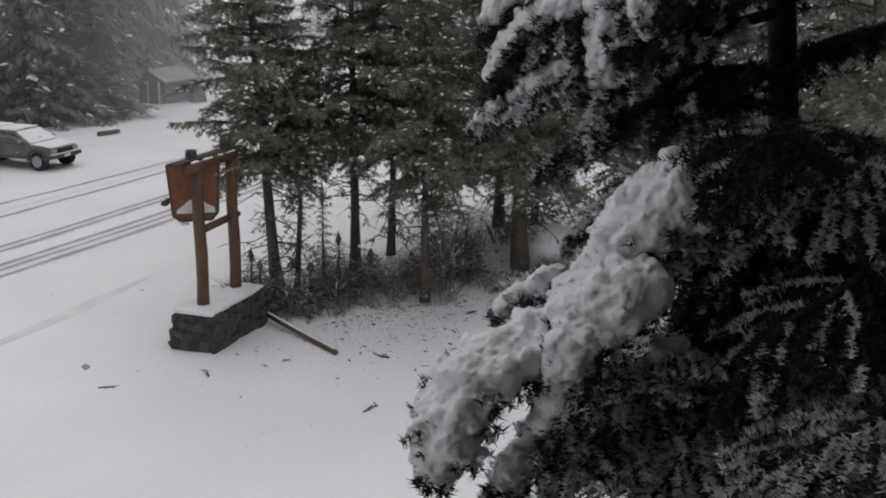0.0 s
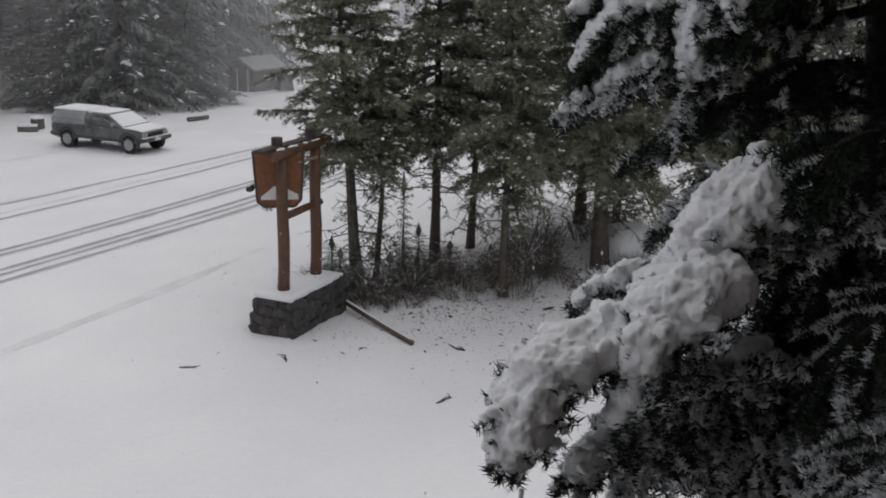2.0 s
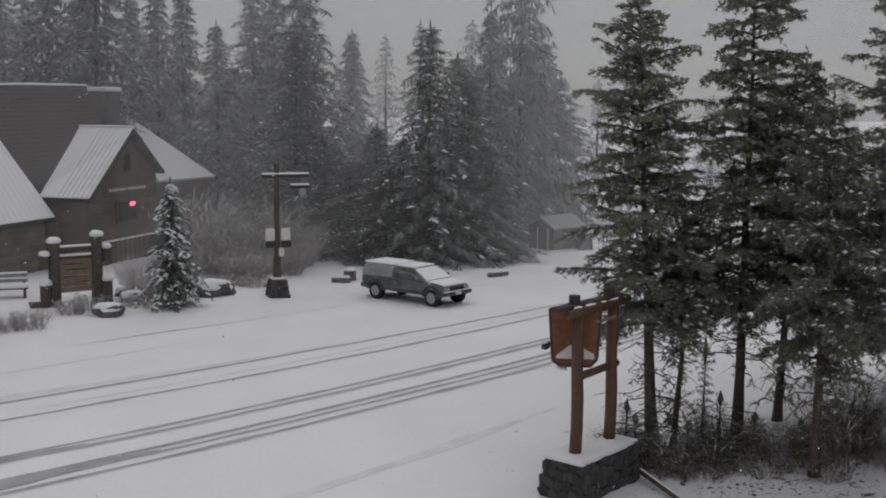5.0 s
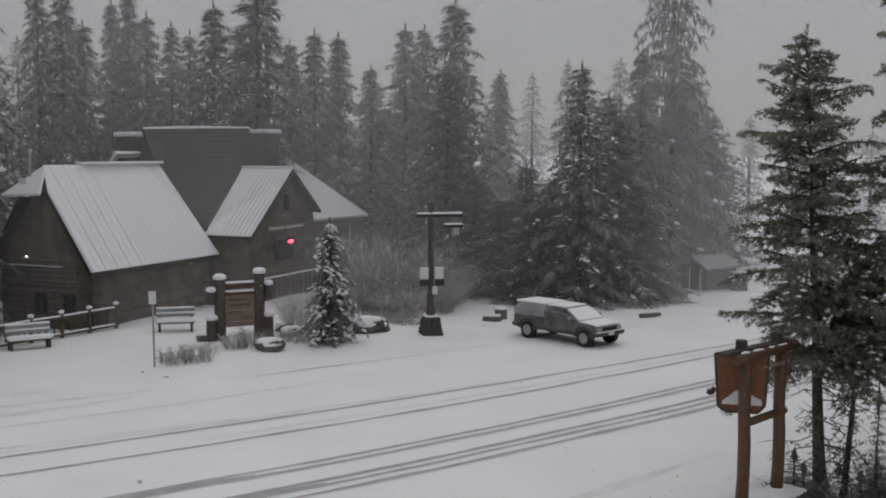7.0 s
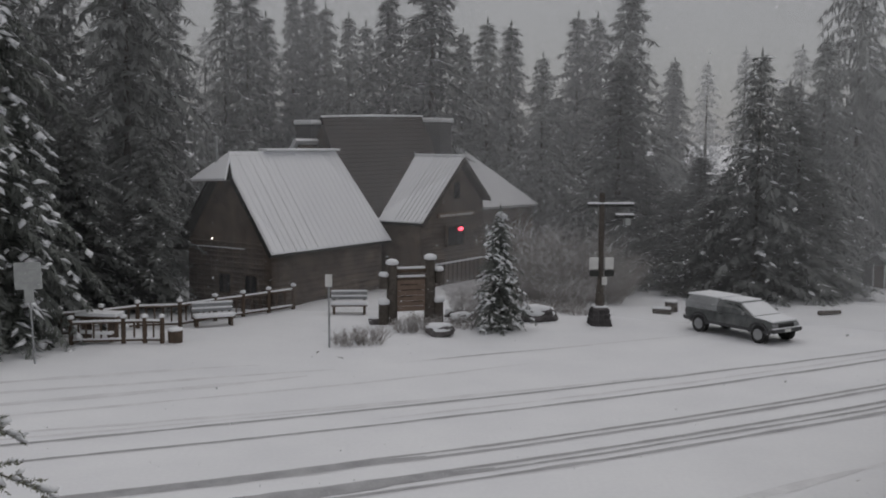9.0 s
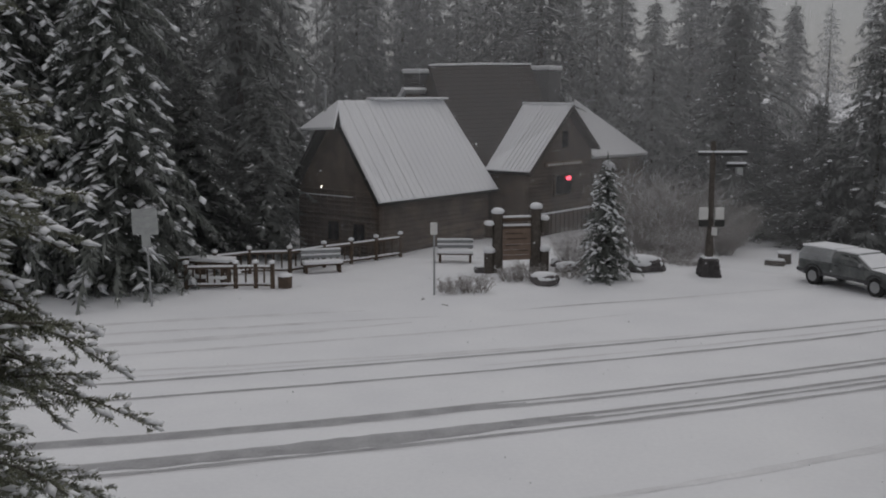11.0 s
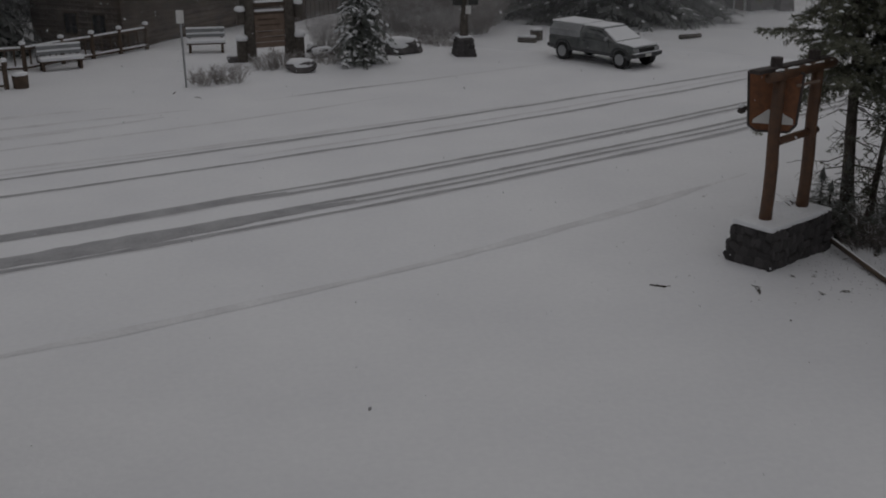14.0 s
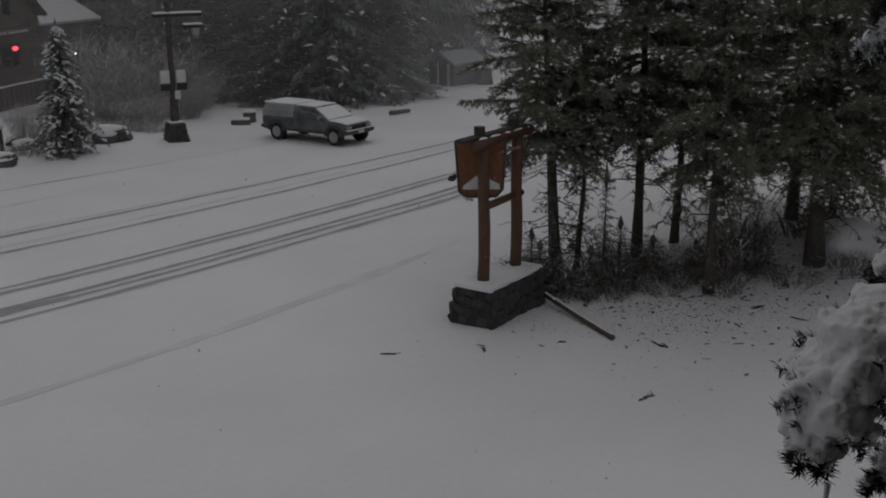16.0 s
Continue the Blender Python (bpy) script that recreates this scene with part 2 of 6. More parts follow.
def rise(x, y):
    """The height of the snowy ground."""
    u, v = x * U_AXIS.x + y * U_AXIS.y, x * V_AXIS.x + y * V_AXIS.y
    z = 0.0
    s = lambda a, b, t: (lambda q: q * q * (3 - 2 * q))(min(1, max(0, (t - a) / (b - a))))
    z += 0.55 * s(16.5, 22, u) * s(15.5, 12.0, v)            # bank under the roadside pines
    z += 0.12 * s(33.6, 35.4, v) * s(26.5, 21.5, u) * s(9, 13, u)         # raised bed in front of the lodge
    z += 0.02 * noise.noise(Vector((x * 0.35, y * 0.35, 0))) + 0.008 * noise.noise(Vector((x * 1.7, y * 1.7, 4)))
    if v > 33 or v < 15:
        z += 0.04 * noise.noise(Vector((x * 0.8, y * 0.8, 9)))
    far = math.hypot(x - 5, y - 30)
    z += 3.0 * s(120, 420, far) + 0.5 * s(60, 110, v)
    return z


@functools.cache
def rise_node(i, j):
    return rise(-30 + 0.4 * i, -6 + 0.4 * j)


def lie(x, y):
    """The height of the sheet itself, between its vertices."""
    fx, fy = (x + 30) / 0.4, (y + 6) / 0.4
    i, j = int(math.floor(fx)), int(math.floor(fy))
    fx, fy = fx - i, fy - j
    return (rise_node(i, j) * (1 - fx) + rise_node(i + 1, j) * fx) * (1 - fy) + (rise_node(i, j + 1) * (1 - fx) + rise_node(i + 1, j + 1) * fx) * fy


def ground_sheet():
    near = np.arange(-30, 50.1, 0.4)
    xs = np.concatenate([[-2500, -900, -400, -200, -120, -80, -55, -40], near, [55, 62, 72, 90, 120, 180, 300, 600, 1200, 2500]])
    neary = np.arange(-6, 60.1, 0.4)
    ys = np.concatenate([[-2500, -800, -300, -100, -40, -15], neary, [65, 72, 82, 95, 120, 160, 230, 400, 900, 2500]])
    vs = [(x, y, rise(x, y)) for y in ys for x in xs]
    nx = len(xs)
    i, j = np.meshgrid(np.arange(nx - 1), np.arange(len(ys) - 1))
    a = (j * nx + i).ravel()
    fs = np.stack([a, a + 1, a + nx + 1, a + nx], 1)
    ob = part_arrays("ground", vs, fs, SNOW, smooth=True)
    tagged(ob, "fresh snow cover over the road, car park and roadside", "ground", kind="structure")


ground_sheet()


def track(curve, u0, u1, width, material, wob=0.03, seed=0.0, lift=0.005):
    """A tyre track pressed into the snow along v = a + b u + c u^2, with ragged edges."""
    us = np.arange(u0, u1, 0.35)
    vs, fs = [], []
    for k, u in enumerate(us):
        v = curve[0] + curve[1] * u + curve[2] * u * u + wob * noise.noise(Vector((u * 0.15, seed, 0)))
        w = width * (0.8 + 0.5 * noise.noise(Vector((u * 0.5, seed, 2))) + 0.25 * noise.noise(Vector((u * 1.9, seed, 7))))
        w *= min(1.0, 0.15 + (u - u0) * 0.3, 0.15 + (u1 - u) * 0.3)
        for sd in (-1, 1):
            e = 0.02 * noise.noise(Vector((u * 2.3, seed + sd, 5)))
            p = U_AXIS * u + V_AXIS * (v + sd * w / 2 + e)
            vs.append((p.x, p.y, lie(p.x, p.y) + lift))
    for k in range(len(us) - 1):
        fs.append((2 * k, 2 * k + 2, 2 * k + 3, 2 * k + 1))
    ob = part_arrays("tyre_track", vs, fs, material)
    return tagged(ob, "dark wet tyre track pressed into road snow" if material is SLUSH else "faint tyre track half filled with fresh snow",
                  "tyre track", "tyre tracks on the road", "structure")


def rut(curve, u0, u1, width, seed, wob=0.03):
    """A dark track with a trodden grey margin on both sides."""
    track(curve, u0, u1, width * 1.9, FAINT, wob, seed, 0.004)
    track(curve, u0, u1, width, SLUSH, wob, seed, 0.01)


# the far lane
track((27.2, -0.09, 0.0032), -24, 52, 0.22, FAINT, seed=1)
track((26.62, -0.045, 0.0025), -24, 18, 0.16, FAINT, seed=4.3)
rut((26.1, -0.022, 0.0022), -24, 52, 0.15, 7.6)
track((25.25, -0.043, 0.0034), 9, 52, 0.2, FAINT, seed=10.9)
rut((24.7, -0.043, 0.00345), -24, 52, 0.15, 14.2)
# the near lane: two bands of ruts, the near one churned wide where the road comes in
track((21.7, -0.032, 0.00365), -24, 52, 0.5, FAINT, seed=17.5, lift=0.006)
track((21.7, -0.032, 0.00365), -24, 9, 0.46, SLUSH, seed=18.5, lift=0.008)
rut((21.86, -0.032, 0.0037), -24, 52, 0.17, 20.8)
rut((21.54, -0.031, 0.0036), -24, 52, 0.17, 24.1)
track((20.15, -0.006, 0.0028), -24, 10, 0.72, SLUSH, seed=27.4, lift=0.008)
rut((20.34, -0.006, 0.0029), -24, 52, 0.18, 30.7)
rut((20.02, -0.006, 0.0028), 0, 52, 0.15, 34.0)
rut((19.7, -0.02, 0.0033), -24, 52, 0.2, 37.3)
# older tracks, nearly snowed over
track((16.05, -0.05, 0.0068), -6, 19, 0.3, FILLED, seed=40.6)
track((31.2, 0.0, 0.0016), 12, 25, 0.22, FAINT, seed=50)
track((31.2, 0.0, 0.0016), 13, 18.5, 0.12, SLUSH, seed=50, lift=0.008)
for n_, (v0, u0, u1, w, bend) in enumerate([(30.2, -16, 9, 0.5, 0.004), (31.6, -16, 10, 0.3, -0.006), (28.9, -10, 16, 0.22, 0.003), (32.9, -4, 8, 0.4, -0.004)]):
    track((v0, 0.0, bend), u0, u1, w, FILLED, 0.25, 60 + n_)

# ---------------------------------------------------------------- trees


class Leaves:
    """Collects many small kite-shaped blades."""

    def __init__(self):
        self.v, self.n = [], 0

    def kite(self, base, tip, side, wide=0.45):
        mid = base + (tip - base) * wide
        self.v += [base, mid + side, tip, mid - side]
        self.n += 1

    def fan(self, base, tip, side, count, rnd):
        """A feathery twig: a narrow blade and shorter ones beside it."""
        self.kite(base, tip, side * 0.42, 0.4)
        for i in range(count - 1):
            s = 0.15 + 0.6 * (i // 2 + rnd.random() * 0.6) / max(1, (count - 1) / 2)
            sg = 1 if i % 2 else -1
            p = base.lerp(tip, min(0.85, s))
            e = p + (tip - base) * rnd.uniform(0.28, 0.45) + side * sg * rnd.uniform(1.3, 2.2)
            self.kite(p, e, (side * 0.26 + (tip - base) * 0.02 * sg), 0.45)

    def make(self, name, material, parent, label=""):
        v = np.array([(p.x, p.y, p.z) for p in self.v], dtype=np.float32)
        f = np.arange(self.n * 4, dtype=np.int32).reshape(-1, 4)
        return part_arrays(name, v, f, material, parent, label)


class Pads:
    """Collects small rounded pads of snow."""

    def __init__(self):
        self.v, self.n = [], 0

    def pad(self, c, along, wide, thick):
        side = along.cross(Vector((0, 0, 1))).normalized() * wide
        up = Vector((0, 0, thick))
        self.v += [c - along, c - side, c + along, c + side, c + up, c - up * 0.5]
        self.n += 1

    def make(self, name, material, parent, label=""):
        v = np.array([(p.x, p.y, p.z) for p in self.v], dtype=np.float32)
        k = np.arange(self.n, dtype=np.int32)[:, None] * 6
        tri = np.array([(0, 1, 4), (1, 2, 4), (2, 3, 4), (3, 0, 4), (1, 0, 5), (2, 1, 5), (3, 2, 5), (0, 3, 5)], dtype=np.int32)
        f = (k[:, :, None] + tri[None]).reshape(-1, 3)
        return part_arrays(name, v, f, material, parent, label, True)


class Needles:
    """Twigs set with needles, gathered as arrays."""

    def __init__(self, seed):
        self.r = np.random.default_rng(seed)
        self.q = []

    def twig(self, p, q, per_cm=5.0, length=0.022, lift=0.15, wide=0.0019):
        p, q = np.array(p), np.array(q)
        d = q - p
        L = np.linalg.norm(d)
        if L < 1e-4:
            return
        d /= L
        n = max(4, int(L * 100 * per_cm))
        s = self.r.random(n)[:, None]
        a = self.r.normal(size=(n, 3))
        a -= d * (a @ d)[:, None]
        a[:, 2] += lift
        a /= np.linalg.norm(a, axis=1)[:, None]
        w = a * 0.82 + d * self.r.uniform(0.25, 0.8, n)[:, None]
        w /= np.linalg.norm(w, axis=1)[:, None]
        base = p + (q - p) * s
        ln = (length * self.r.uniform(0.7, 1.25, n))[:, None]
        side = np.cross(w, self.r.normal(size=(n, 3)))
        side *= wide / np.linalg.norm(side, axis=1)[:, None]
        self.q.append(np.stack([base - side, base + side, base + w * ln], 1))

    def make(self, parent, name="needles", material=None, label=""):
        v = np.concatenate(self.q).reshape(-1, 3)
        f = np.arange(len(v), dtype=np.int32).reshape(-1, 3)
        return part_arrays(name, v, f, material or NEAR_NEEDLES, parent, label)


def tree_trunk(parent, height, r0, lean=0.0, seed=0, z_from=-0.3):
    bm = bmesh.new()
    k = 9
    pts, rad = [], []
    for i in range(k):
        s = i / (k - 1)
        pts.append((lean * s + 0.05 * height * 0.1 * noise.noise(Vector((s * 3, seed, 0))), 0.05 * height * 0.1 * noise.noise(Vector((s * 3, seed, 9))),
                    z_from + (height - z_from) * s))
        rad.append(max(0.01, r0 * (1 - s) ** 1.1 * (1.35 if i == 0 else 1)))
    tube(bm, pts, rad, 9)
    return part("trunk", bm, BARK, parent, "dark bark trunk", True)


def fir(name, seed, height, radius, z0, boughs, snowy, label, droop=0.45, steps=8, fat=1.0, blades=4, leaf=None, white_wide=0.75, tw=0.42, floor_len=0.12, pads=0.0, power=0.7):
    """A fir or spruce: whorls of drooping boughs with flat sprays, and snow lying on them."""
    rnd = random.Random(seed)
    ob = empty(name, Matrix(), label, "tree")
    tree_trunk(ob, height, 0.011 * height + 0.03, 0.0, seed)
    green, white = Leaves(), Pads() if pads else Leaves()
    for b in range(boughs):
        q = (b + rnd.random()) / boughs
        z = z0 + (height - z0) * (1 - (1 - q) ** 1.12) * 0.985
        t = (z - z0) / (height - z0)
        L = radius * ((1 - t) ** power * (0.7 + 0.5 * rnd.random()) + 0.06)
        L *= 0.9 + 0.25 * math.sin(seed * 5 + b)
        a = b * 2.39996 + rnd.uniform(-0.4, 0.4)
        d = Vector((math.cos(a), math.sin(a), 0))
        up = rnd.uniform(0.05, 0.3) + 0.5 * t
        dr = droop * (1.15 - 0.8 * t) + rnd.uniform(-0.1, 0.15)
        n = max(3, int(steps * (0.35 + 0.65 * L / radius)))
        has_snow = rnd.random() < 0.85

        def at(s):
            return d * (L * s) + Vector((0, 0, z + L * (up * s - (up + dr) * s * s)))
        for k in range(n):
            s = (k + 0.6) / n
            p = at(s)
            fwd = (at(min(1.0, s + 0.1)) - at(max(0, s - 0.1))).normalized()
            out = d.cross(Vector((0, 0, 1)))
            tl = L * tw * (1.05 - s) ** 0.6 + floor_len
            for sg in (-1, 1):
                w = (fwd * rnd.uniform(0.1, 1.1) + out * sg * rnd.uniform(0.2, 1.1) + Vector((0, 0, rnd.uniform(-0.75, 0.05)))).normalized()
                side = w.cross(Vector((rnd.uniform(-0.4, 0.4), rnd.uniform(-0.4, 0.4), 1))).normalized() * tl * rnd.uniform(0.16, 0.26) * fat
                tip = p + w * tl * rnd.uniform(0.75, 1.15)
                green.fan(p, tip, side, blades, rnd)
                if pads:
                    if has_snow and rnd.random() < snowy * (0.25 + 0.75 * s):
                        size = pads * rnd.uniform(0.6, 1.3)
                        c = p.lerp(tip, rnd.uniform(0.2, 0.8)) + Vector((0, 0, size * 0.15))
                        flat_w = Vector((w.x, w.y, w.z * 0.6)).normalized()
                        white.pad(c, flat_w * size, size * rnd.uniform(0.4, 0.7), size * rnd.uniform(0.2, 0.38))
                elif has_snow and rnd.random() < snowy * (0.45 + 0.75 * s):
                    lift = Vector((0, 0, 0.025 + 0.02 * rnd.random()))
                    tip = Vector((tip.x, tip.y, p.z + (tip.z - p.z) * 0.45))
                    white.fan(p.lerp(tip, 0.1) + lift, p.lerp(tip, rnd.uniform(0.6, 0.95)) + lift, side * rnd.uniform(0.6, 1.0) * white_wide, max(1, blades - 2), rnd)
            for k2 in range(2):
                hang = Vector((rnd.uniform(-0.5, 0.5), rnd.uniform(-0.5, 0.5), -1)).normalized()
                green.kite(p, p + hang * tl * rnd.uniform(0.5, 1.0), (fwd + out * rnd.uniform(-0.6, 0.6)) * tl * 0.07)
        tip = at(1.0)
        green.kite(at(0.8), tip + (tip - at(0.85)) * 0.6, d.cross(Vector((0, 0, 1))) * (0.015 * L + 0.01))
    green.kite(Vector((0, 0, height - 0.4)), Vector((0, 0, height + 0.35)), Vector((0.06, 0, 0)))
    green.kite(Vector((0, 0, height - 0.4)), Vector((0, 0, height + 0.3)), Vector((0, 0.06, 0)))
    green.make("crown", leaf or NEEDLES, ob)
    tagged(white.make("snow_load", SNOW_LUMP, ob, "snow lying on the boughs"), kind="stuff")
    return ob


def pine(name, seed, height, radius, z0, boughs, snowy, label, lean=0.0, r0=0.15, pads=0.08, dust=0.3, twigs=16, per_cm=0.66, needle=0.085, wide=0.0115, bare=0.0, dead=34):
    """A roadside conifer: bare lower trunk with dead twigs, then layered drooping boughs of fine needled twigs, with gaps."""
    rnd = random.Random(seed)
    ob = empty(name, Matrix(), label, "tree")
    tree_trunk(ob, height, r0, lean, seed)
    green, rime, white = Needles(seed), Needles(seed + 900), Pads()
    wood = bmesh.new()
    for b in range(boughs):
        t = (b + rnd.random()) / boughs
        z = z0 + (height - z0) * t * 0.985
        z += (math.floor(z / 0.42) * 0.42 + 0.2 - z) * 0.7 * (1 - t) + rnd.uniform(-0.05, 0.05)
        L = radius * (0.45 + 0.55 * math.sin(min(1.0, t * 2.6 + 0.4) * 1.57)) * (1 - t) ** 0.58 * rnd.uniform(0.4, 1.3) + 0.2
        tip_bare = 0.8 if rnd.random() < bare else 1.0
        a = b * 2.39996 + rnd.uniform(-0.6, 0.6)
        d = Vector((math.cos(a), math.sin(a), 0))
        across = Vector((-d.y, d.x, 0))
        up, dr = rnd.uniform(-0.15, 0.4) + 0.35 * t, rnd.uniform(0.1, 0.75) * (1 - 0.6 * t)
        off = Vector((lean * z / height, 0, 0))

        def at(s):
            return off + d * (L * s) + Vector((0, 0, z + L * (up * s - dr * s * s)))
        tube(wood, [at(0), at(0.4), at(0.75), at(1)], [0.03, 0.02, 0.013, 0.005], 4, False)
        n = max(5, int(twigs * L / radius + 3))
        for k in range(n):
            s = 0.12 + 0.88 * tip_bare * (k + rnd.random()) / n
            for sg in (-1, 1):
                tl = (0.12 + 0.34 * L * (1.05 - s)) * rnd.uniform(0.6, 1.2)
                w = (d * rnd.uniform(0.3, 0.9) + across * sg * rnd.uniform(0.45, 1.0) + Vector((0, 0, rnd.uniform(-0.55, 0.12)))).normalized()
                p = at(s)
                m = p + w * tl * 0.55
                q = p + w * tl + Vector((0, 0, -0.12 * tl))
                green.twig(p, m, per_cm, needle, 0.1, wide)
                green.twig(m, q, per_cm, needle, 0.1, wide)
                f = m + (w + across * sg * rnd.uniform(-0.9, 0.9) + Vector((0, 0, rnd.uniform(-0.5, 0.1)))).normalized() * tl * rnd.uniform(0.3, 0.55)
                green.twig(m, f, per_cm, needle, 0.1, wide)
                if rnd.random() < dust:
                    lift = Vector((0, 0, 0.018))
                    rime.twig(m + lift, q + lift, per_cm * 0.8, needle * 0.75, 0.9, wide)
                if rnd.random() < snowy * (0.3 + 0.7 * s):
                    size = pads * rnd.uniform(0.6, 1.5)
                    c = m.lerp(q, rnd.uniform(0.0, 0.9)) + Vector((0, 0, 0.02))
                    white.pad(c, Vector((w.x, w.y, w.z * 0.7)).normalized() * size, size * rnd.uniform(0.35, 0.6), size * rnd.uniform(0.25, 0.4))
        green.twig(at(0.75 * tip_bare), at(tip_bare), per_cm * 1.3, needle, 0.1, wide)
    green.twig(Vector((lean, 0, height - 0.5)), Vector((lean, 0, height + 0.25)), per_cm * 1.5, needle, 0.1, wide)
    for k in range(dead):
        z = rnd.uniform(0.4, z0 + 0.9)
        a = rnd.uniform(0, 6.28)
        L = rnd.uniform(0.4, 1.25) * min(1.0, radius / 1.8)
        d = Vector((math.cos(a), math.sin(a), 0))
        p0 = Vector((lean * z / height, 0, z))
        p1 = p0 + d * L * 0.5 + Vector((0, 0, rnd.uniform(-0.15, 0.1)))
        p2 = p0 + d * L + Vector((rnd.uniform(-0.2, 0.2), rnd.uniform(-0.2, 0.2), rnd.uniform(-0.5, 0.05)))
        tube(wood, [p0, p1, p2], [0.016, 0.011, 0.004], 4, False)
        for j in range(5):
            q0 = p1.lerp(p2, rnd.uniform(0.0, 0.9))
            q1 = q0 + Vector((rnd.uniform(-0.3, 0.3), rnd.uniform(-0.3, 0.3), rnd.uniform(-0.3, 0.15)))
            tube(wood, [q0, q1], [0.007, 0.003], 3, False)
            if rnd.random() < 0.3:
                green.twig(q0, q1, per_cm, needle, 0.1, wide)
    tagged(part("branchwork", wood, BARK, ob, "bare dark limbs and dead twigs"), kind="stuff")
    green.make(ob, "crown", PINE)
    if rime.q:
        tagged(rime.make(ob, "rime", FROST_HAZE, "frosted twig tips"), kind="stuff")
    tagged(white.make("snow_load", SNOW_LUMP, ob, "snow dusted on the needles"), kind="stuff")
    return ob


def put(ob, x, y, turn, scale=1.0, z=None, tall=None):
    m = Matrix.Translation((x, y, rise(x, y) - 0.05 if z is None else z)) @ Matrix.Rotation(radians(turn), 4, "Z") @ Matrix.Diagonal((scale, scale, tall or scale, 1))
    return m


def polar(heading, dist):
    return math.sin(radians(heading)) * dist, math.cos(radians(heading)) * dist


# the wood behind the lodge and the car park: x, y, height, spread, kind
WOOD = [(-12.3, 58.8, 15.6, 1.01, 0), (-11.1, 59.0, 16.1, 1.17, 2), (-11.1, 65.1, 14.4, 1.0, 1), (-9.8, 67.3, 17.4, 1.0, 0), (-9.1, 69.4, 18.1, 1.0, 2),
          (-7.7, 66.6, 17.9, 1.0, 1), (-6.2, 65.7, 15.8, 1.0, 0), (-5.6, 71.8, 15.5, 1.0, 2), (-3.5, 60.9, 17.8, 1.17, 1), (-1.1, 60.0, 18.6, 1.44, 2),
          (-2.2, 65.9, 15.7, 1.02, 0), (0.7, 66.0, 15.0, 1.02, 0), (2.1, 63.9, 16.7, 1.06, 1), (3.6, 65.8, 15.0, 1.09, 2), (5.2, 61.7, 13.1, 1.0, 0),
          (6.4, 65.6, 11.7, 1.0, 1), (8.1, 69.5, 16.1, 1.26, 2), (9.6, 71.3, 16.8, 1.21, 0), (9.3, 57.1, 17.9, 1.33, 1), (8.6, 55.2, 12.1, 1.09, 2),
          (17.0, 82.1, 14.6, 1.06, 0), (12.4, 53.5, 6.9, 1.07, 2), (10.9, 52.8, 5.7, 1.0, 1), (13.7, 53.1, 6.4, 1.0, 0), (13.9, 48.9, 11.2, 1.15, 3),
          (16.6, 53.3, 10.8, 1.18, 3), (21.4, 57.0, 25.0, 1.2, 3), (16.4, 50.8, 9.4, 1.1, 2), (22.6, 62.5, 9.5, 1.2, 2), (14.9, 50.6, 6.7, 1.1, 1), (18.6, 54.0, 13.5, 1.0, 0), (24.5, 62.0, 9.0, 1.2, 1), (12.2, 50.0, 5.2, 1.05, 0), (17.4, 50.2, 6.0, 0.8, 2), (27.5, 66.0, 10.6, 1.3, 0),
          (16.4, 50.2, 5.3, 1.0, 2), (6.6, 61.6, 5.3, 1.0, 2), (4.4, 62.8, 6.6, 1.0, 1), (2.9, 65.9, 5.1, 1.0, 0), (7.8, 56.4, 6.2, 1.0, 0),
          (10.0, 55.0, 6.6, 1.01, 2), (30.1, 76.1, 15.1, 1.78, 1)]
# its ends: heading, distance, height, spread, kind
WOOD_ENDS = [(-27.5, 60, 19, 1.0, 0), (-24.5, 52, 19, 1.1, 1), (-21.5, 62, 16, 1.0, 2), (-30, 50, 20, 1.1, 2), (-33, 44, 18, 1.1, 0),
             (-19.8, 52, 17, 1.1, 0), (-22.6, 46, 18, 1.1, 2), (-26.5, 44, 17, 1.0, 1), (-17.4, 56, 18, 1.1, 0), (-14.6, 58, 19, 1.1, 1), (-16.2, 64, 17, 1.0, 2),
             (33, 96, 9, 1.0, 0), (45, 60, 13, 1.1, 2), (47, 46, 15, 1.1, 0), (50, 42, 14, 1.1, 1), (54, 40, 15, 1.1, 2), (58, 38, 14, 1.1, 0)]
FIR = "tall dark fir dusted with snow in the wood"
kinds = [fir("forest_fir", 11, 17.0, 3.0, 0.4, 130, 0.3, FIR, 0.55, 12, 1.3, 3, HAZED, 0.7, 0.28, 0.42, power=0.85),
         fir("forest_fir", 12, 17.0, 3.3, 0.4, 130, 0.25, FIR, 0.5, 12, 1.3, 3, HAZED, 0.7, 0.28, 0.45, power=0.8),
         fir("forest_fir", 13, 17.0, 2.8, 0.4, 130, 0.35, FIR, 0.65, 12, 1.3, 3, HAZED, 0.7, 0.28, 0.42, power=0.9),
         fir("forest_fir", 14, 12.0, 3.0, 0.3, 140, 0.12, "bushy dark conifer with white snow tufts by the car park", 0.3, 12, 1.2, 3, HAZED, 1.0, 0.24, 0.3, 0.2, power=0.75)]
for k in kinds:
    k["group"] = "firs of the wood"
rnd = random.Random(5)
used = set()
for x, y, tall, fat, k in WOOD + [(*polar(h, d), tall, fat, k) for h, d, tall, fat, k in WOOD_ENDS]:
    m = put(kinds[k], x, y, rnd.uniform(0, 360), fat, None, tall / (12.0 if k == 3 else 17.0))
    if k not in used:
        used.add(k)
        kinds[k].matrix_basis = m
    else:
        copy_thing(kinds[k], m)
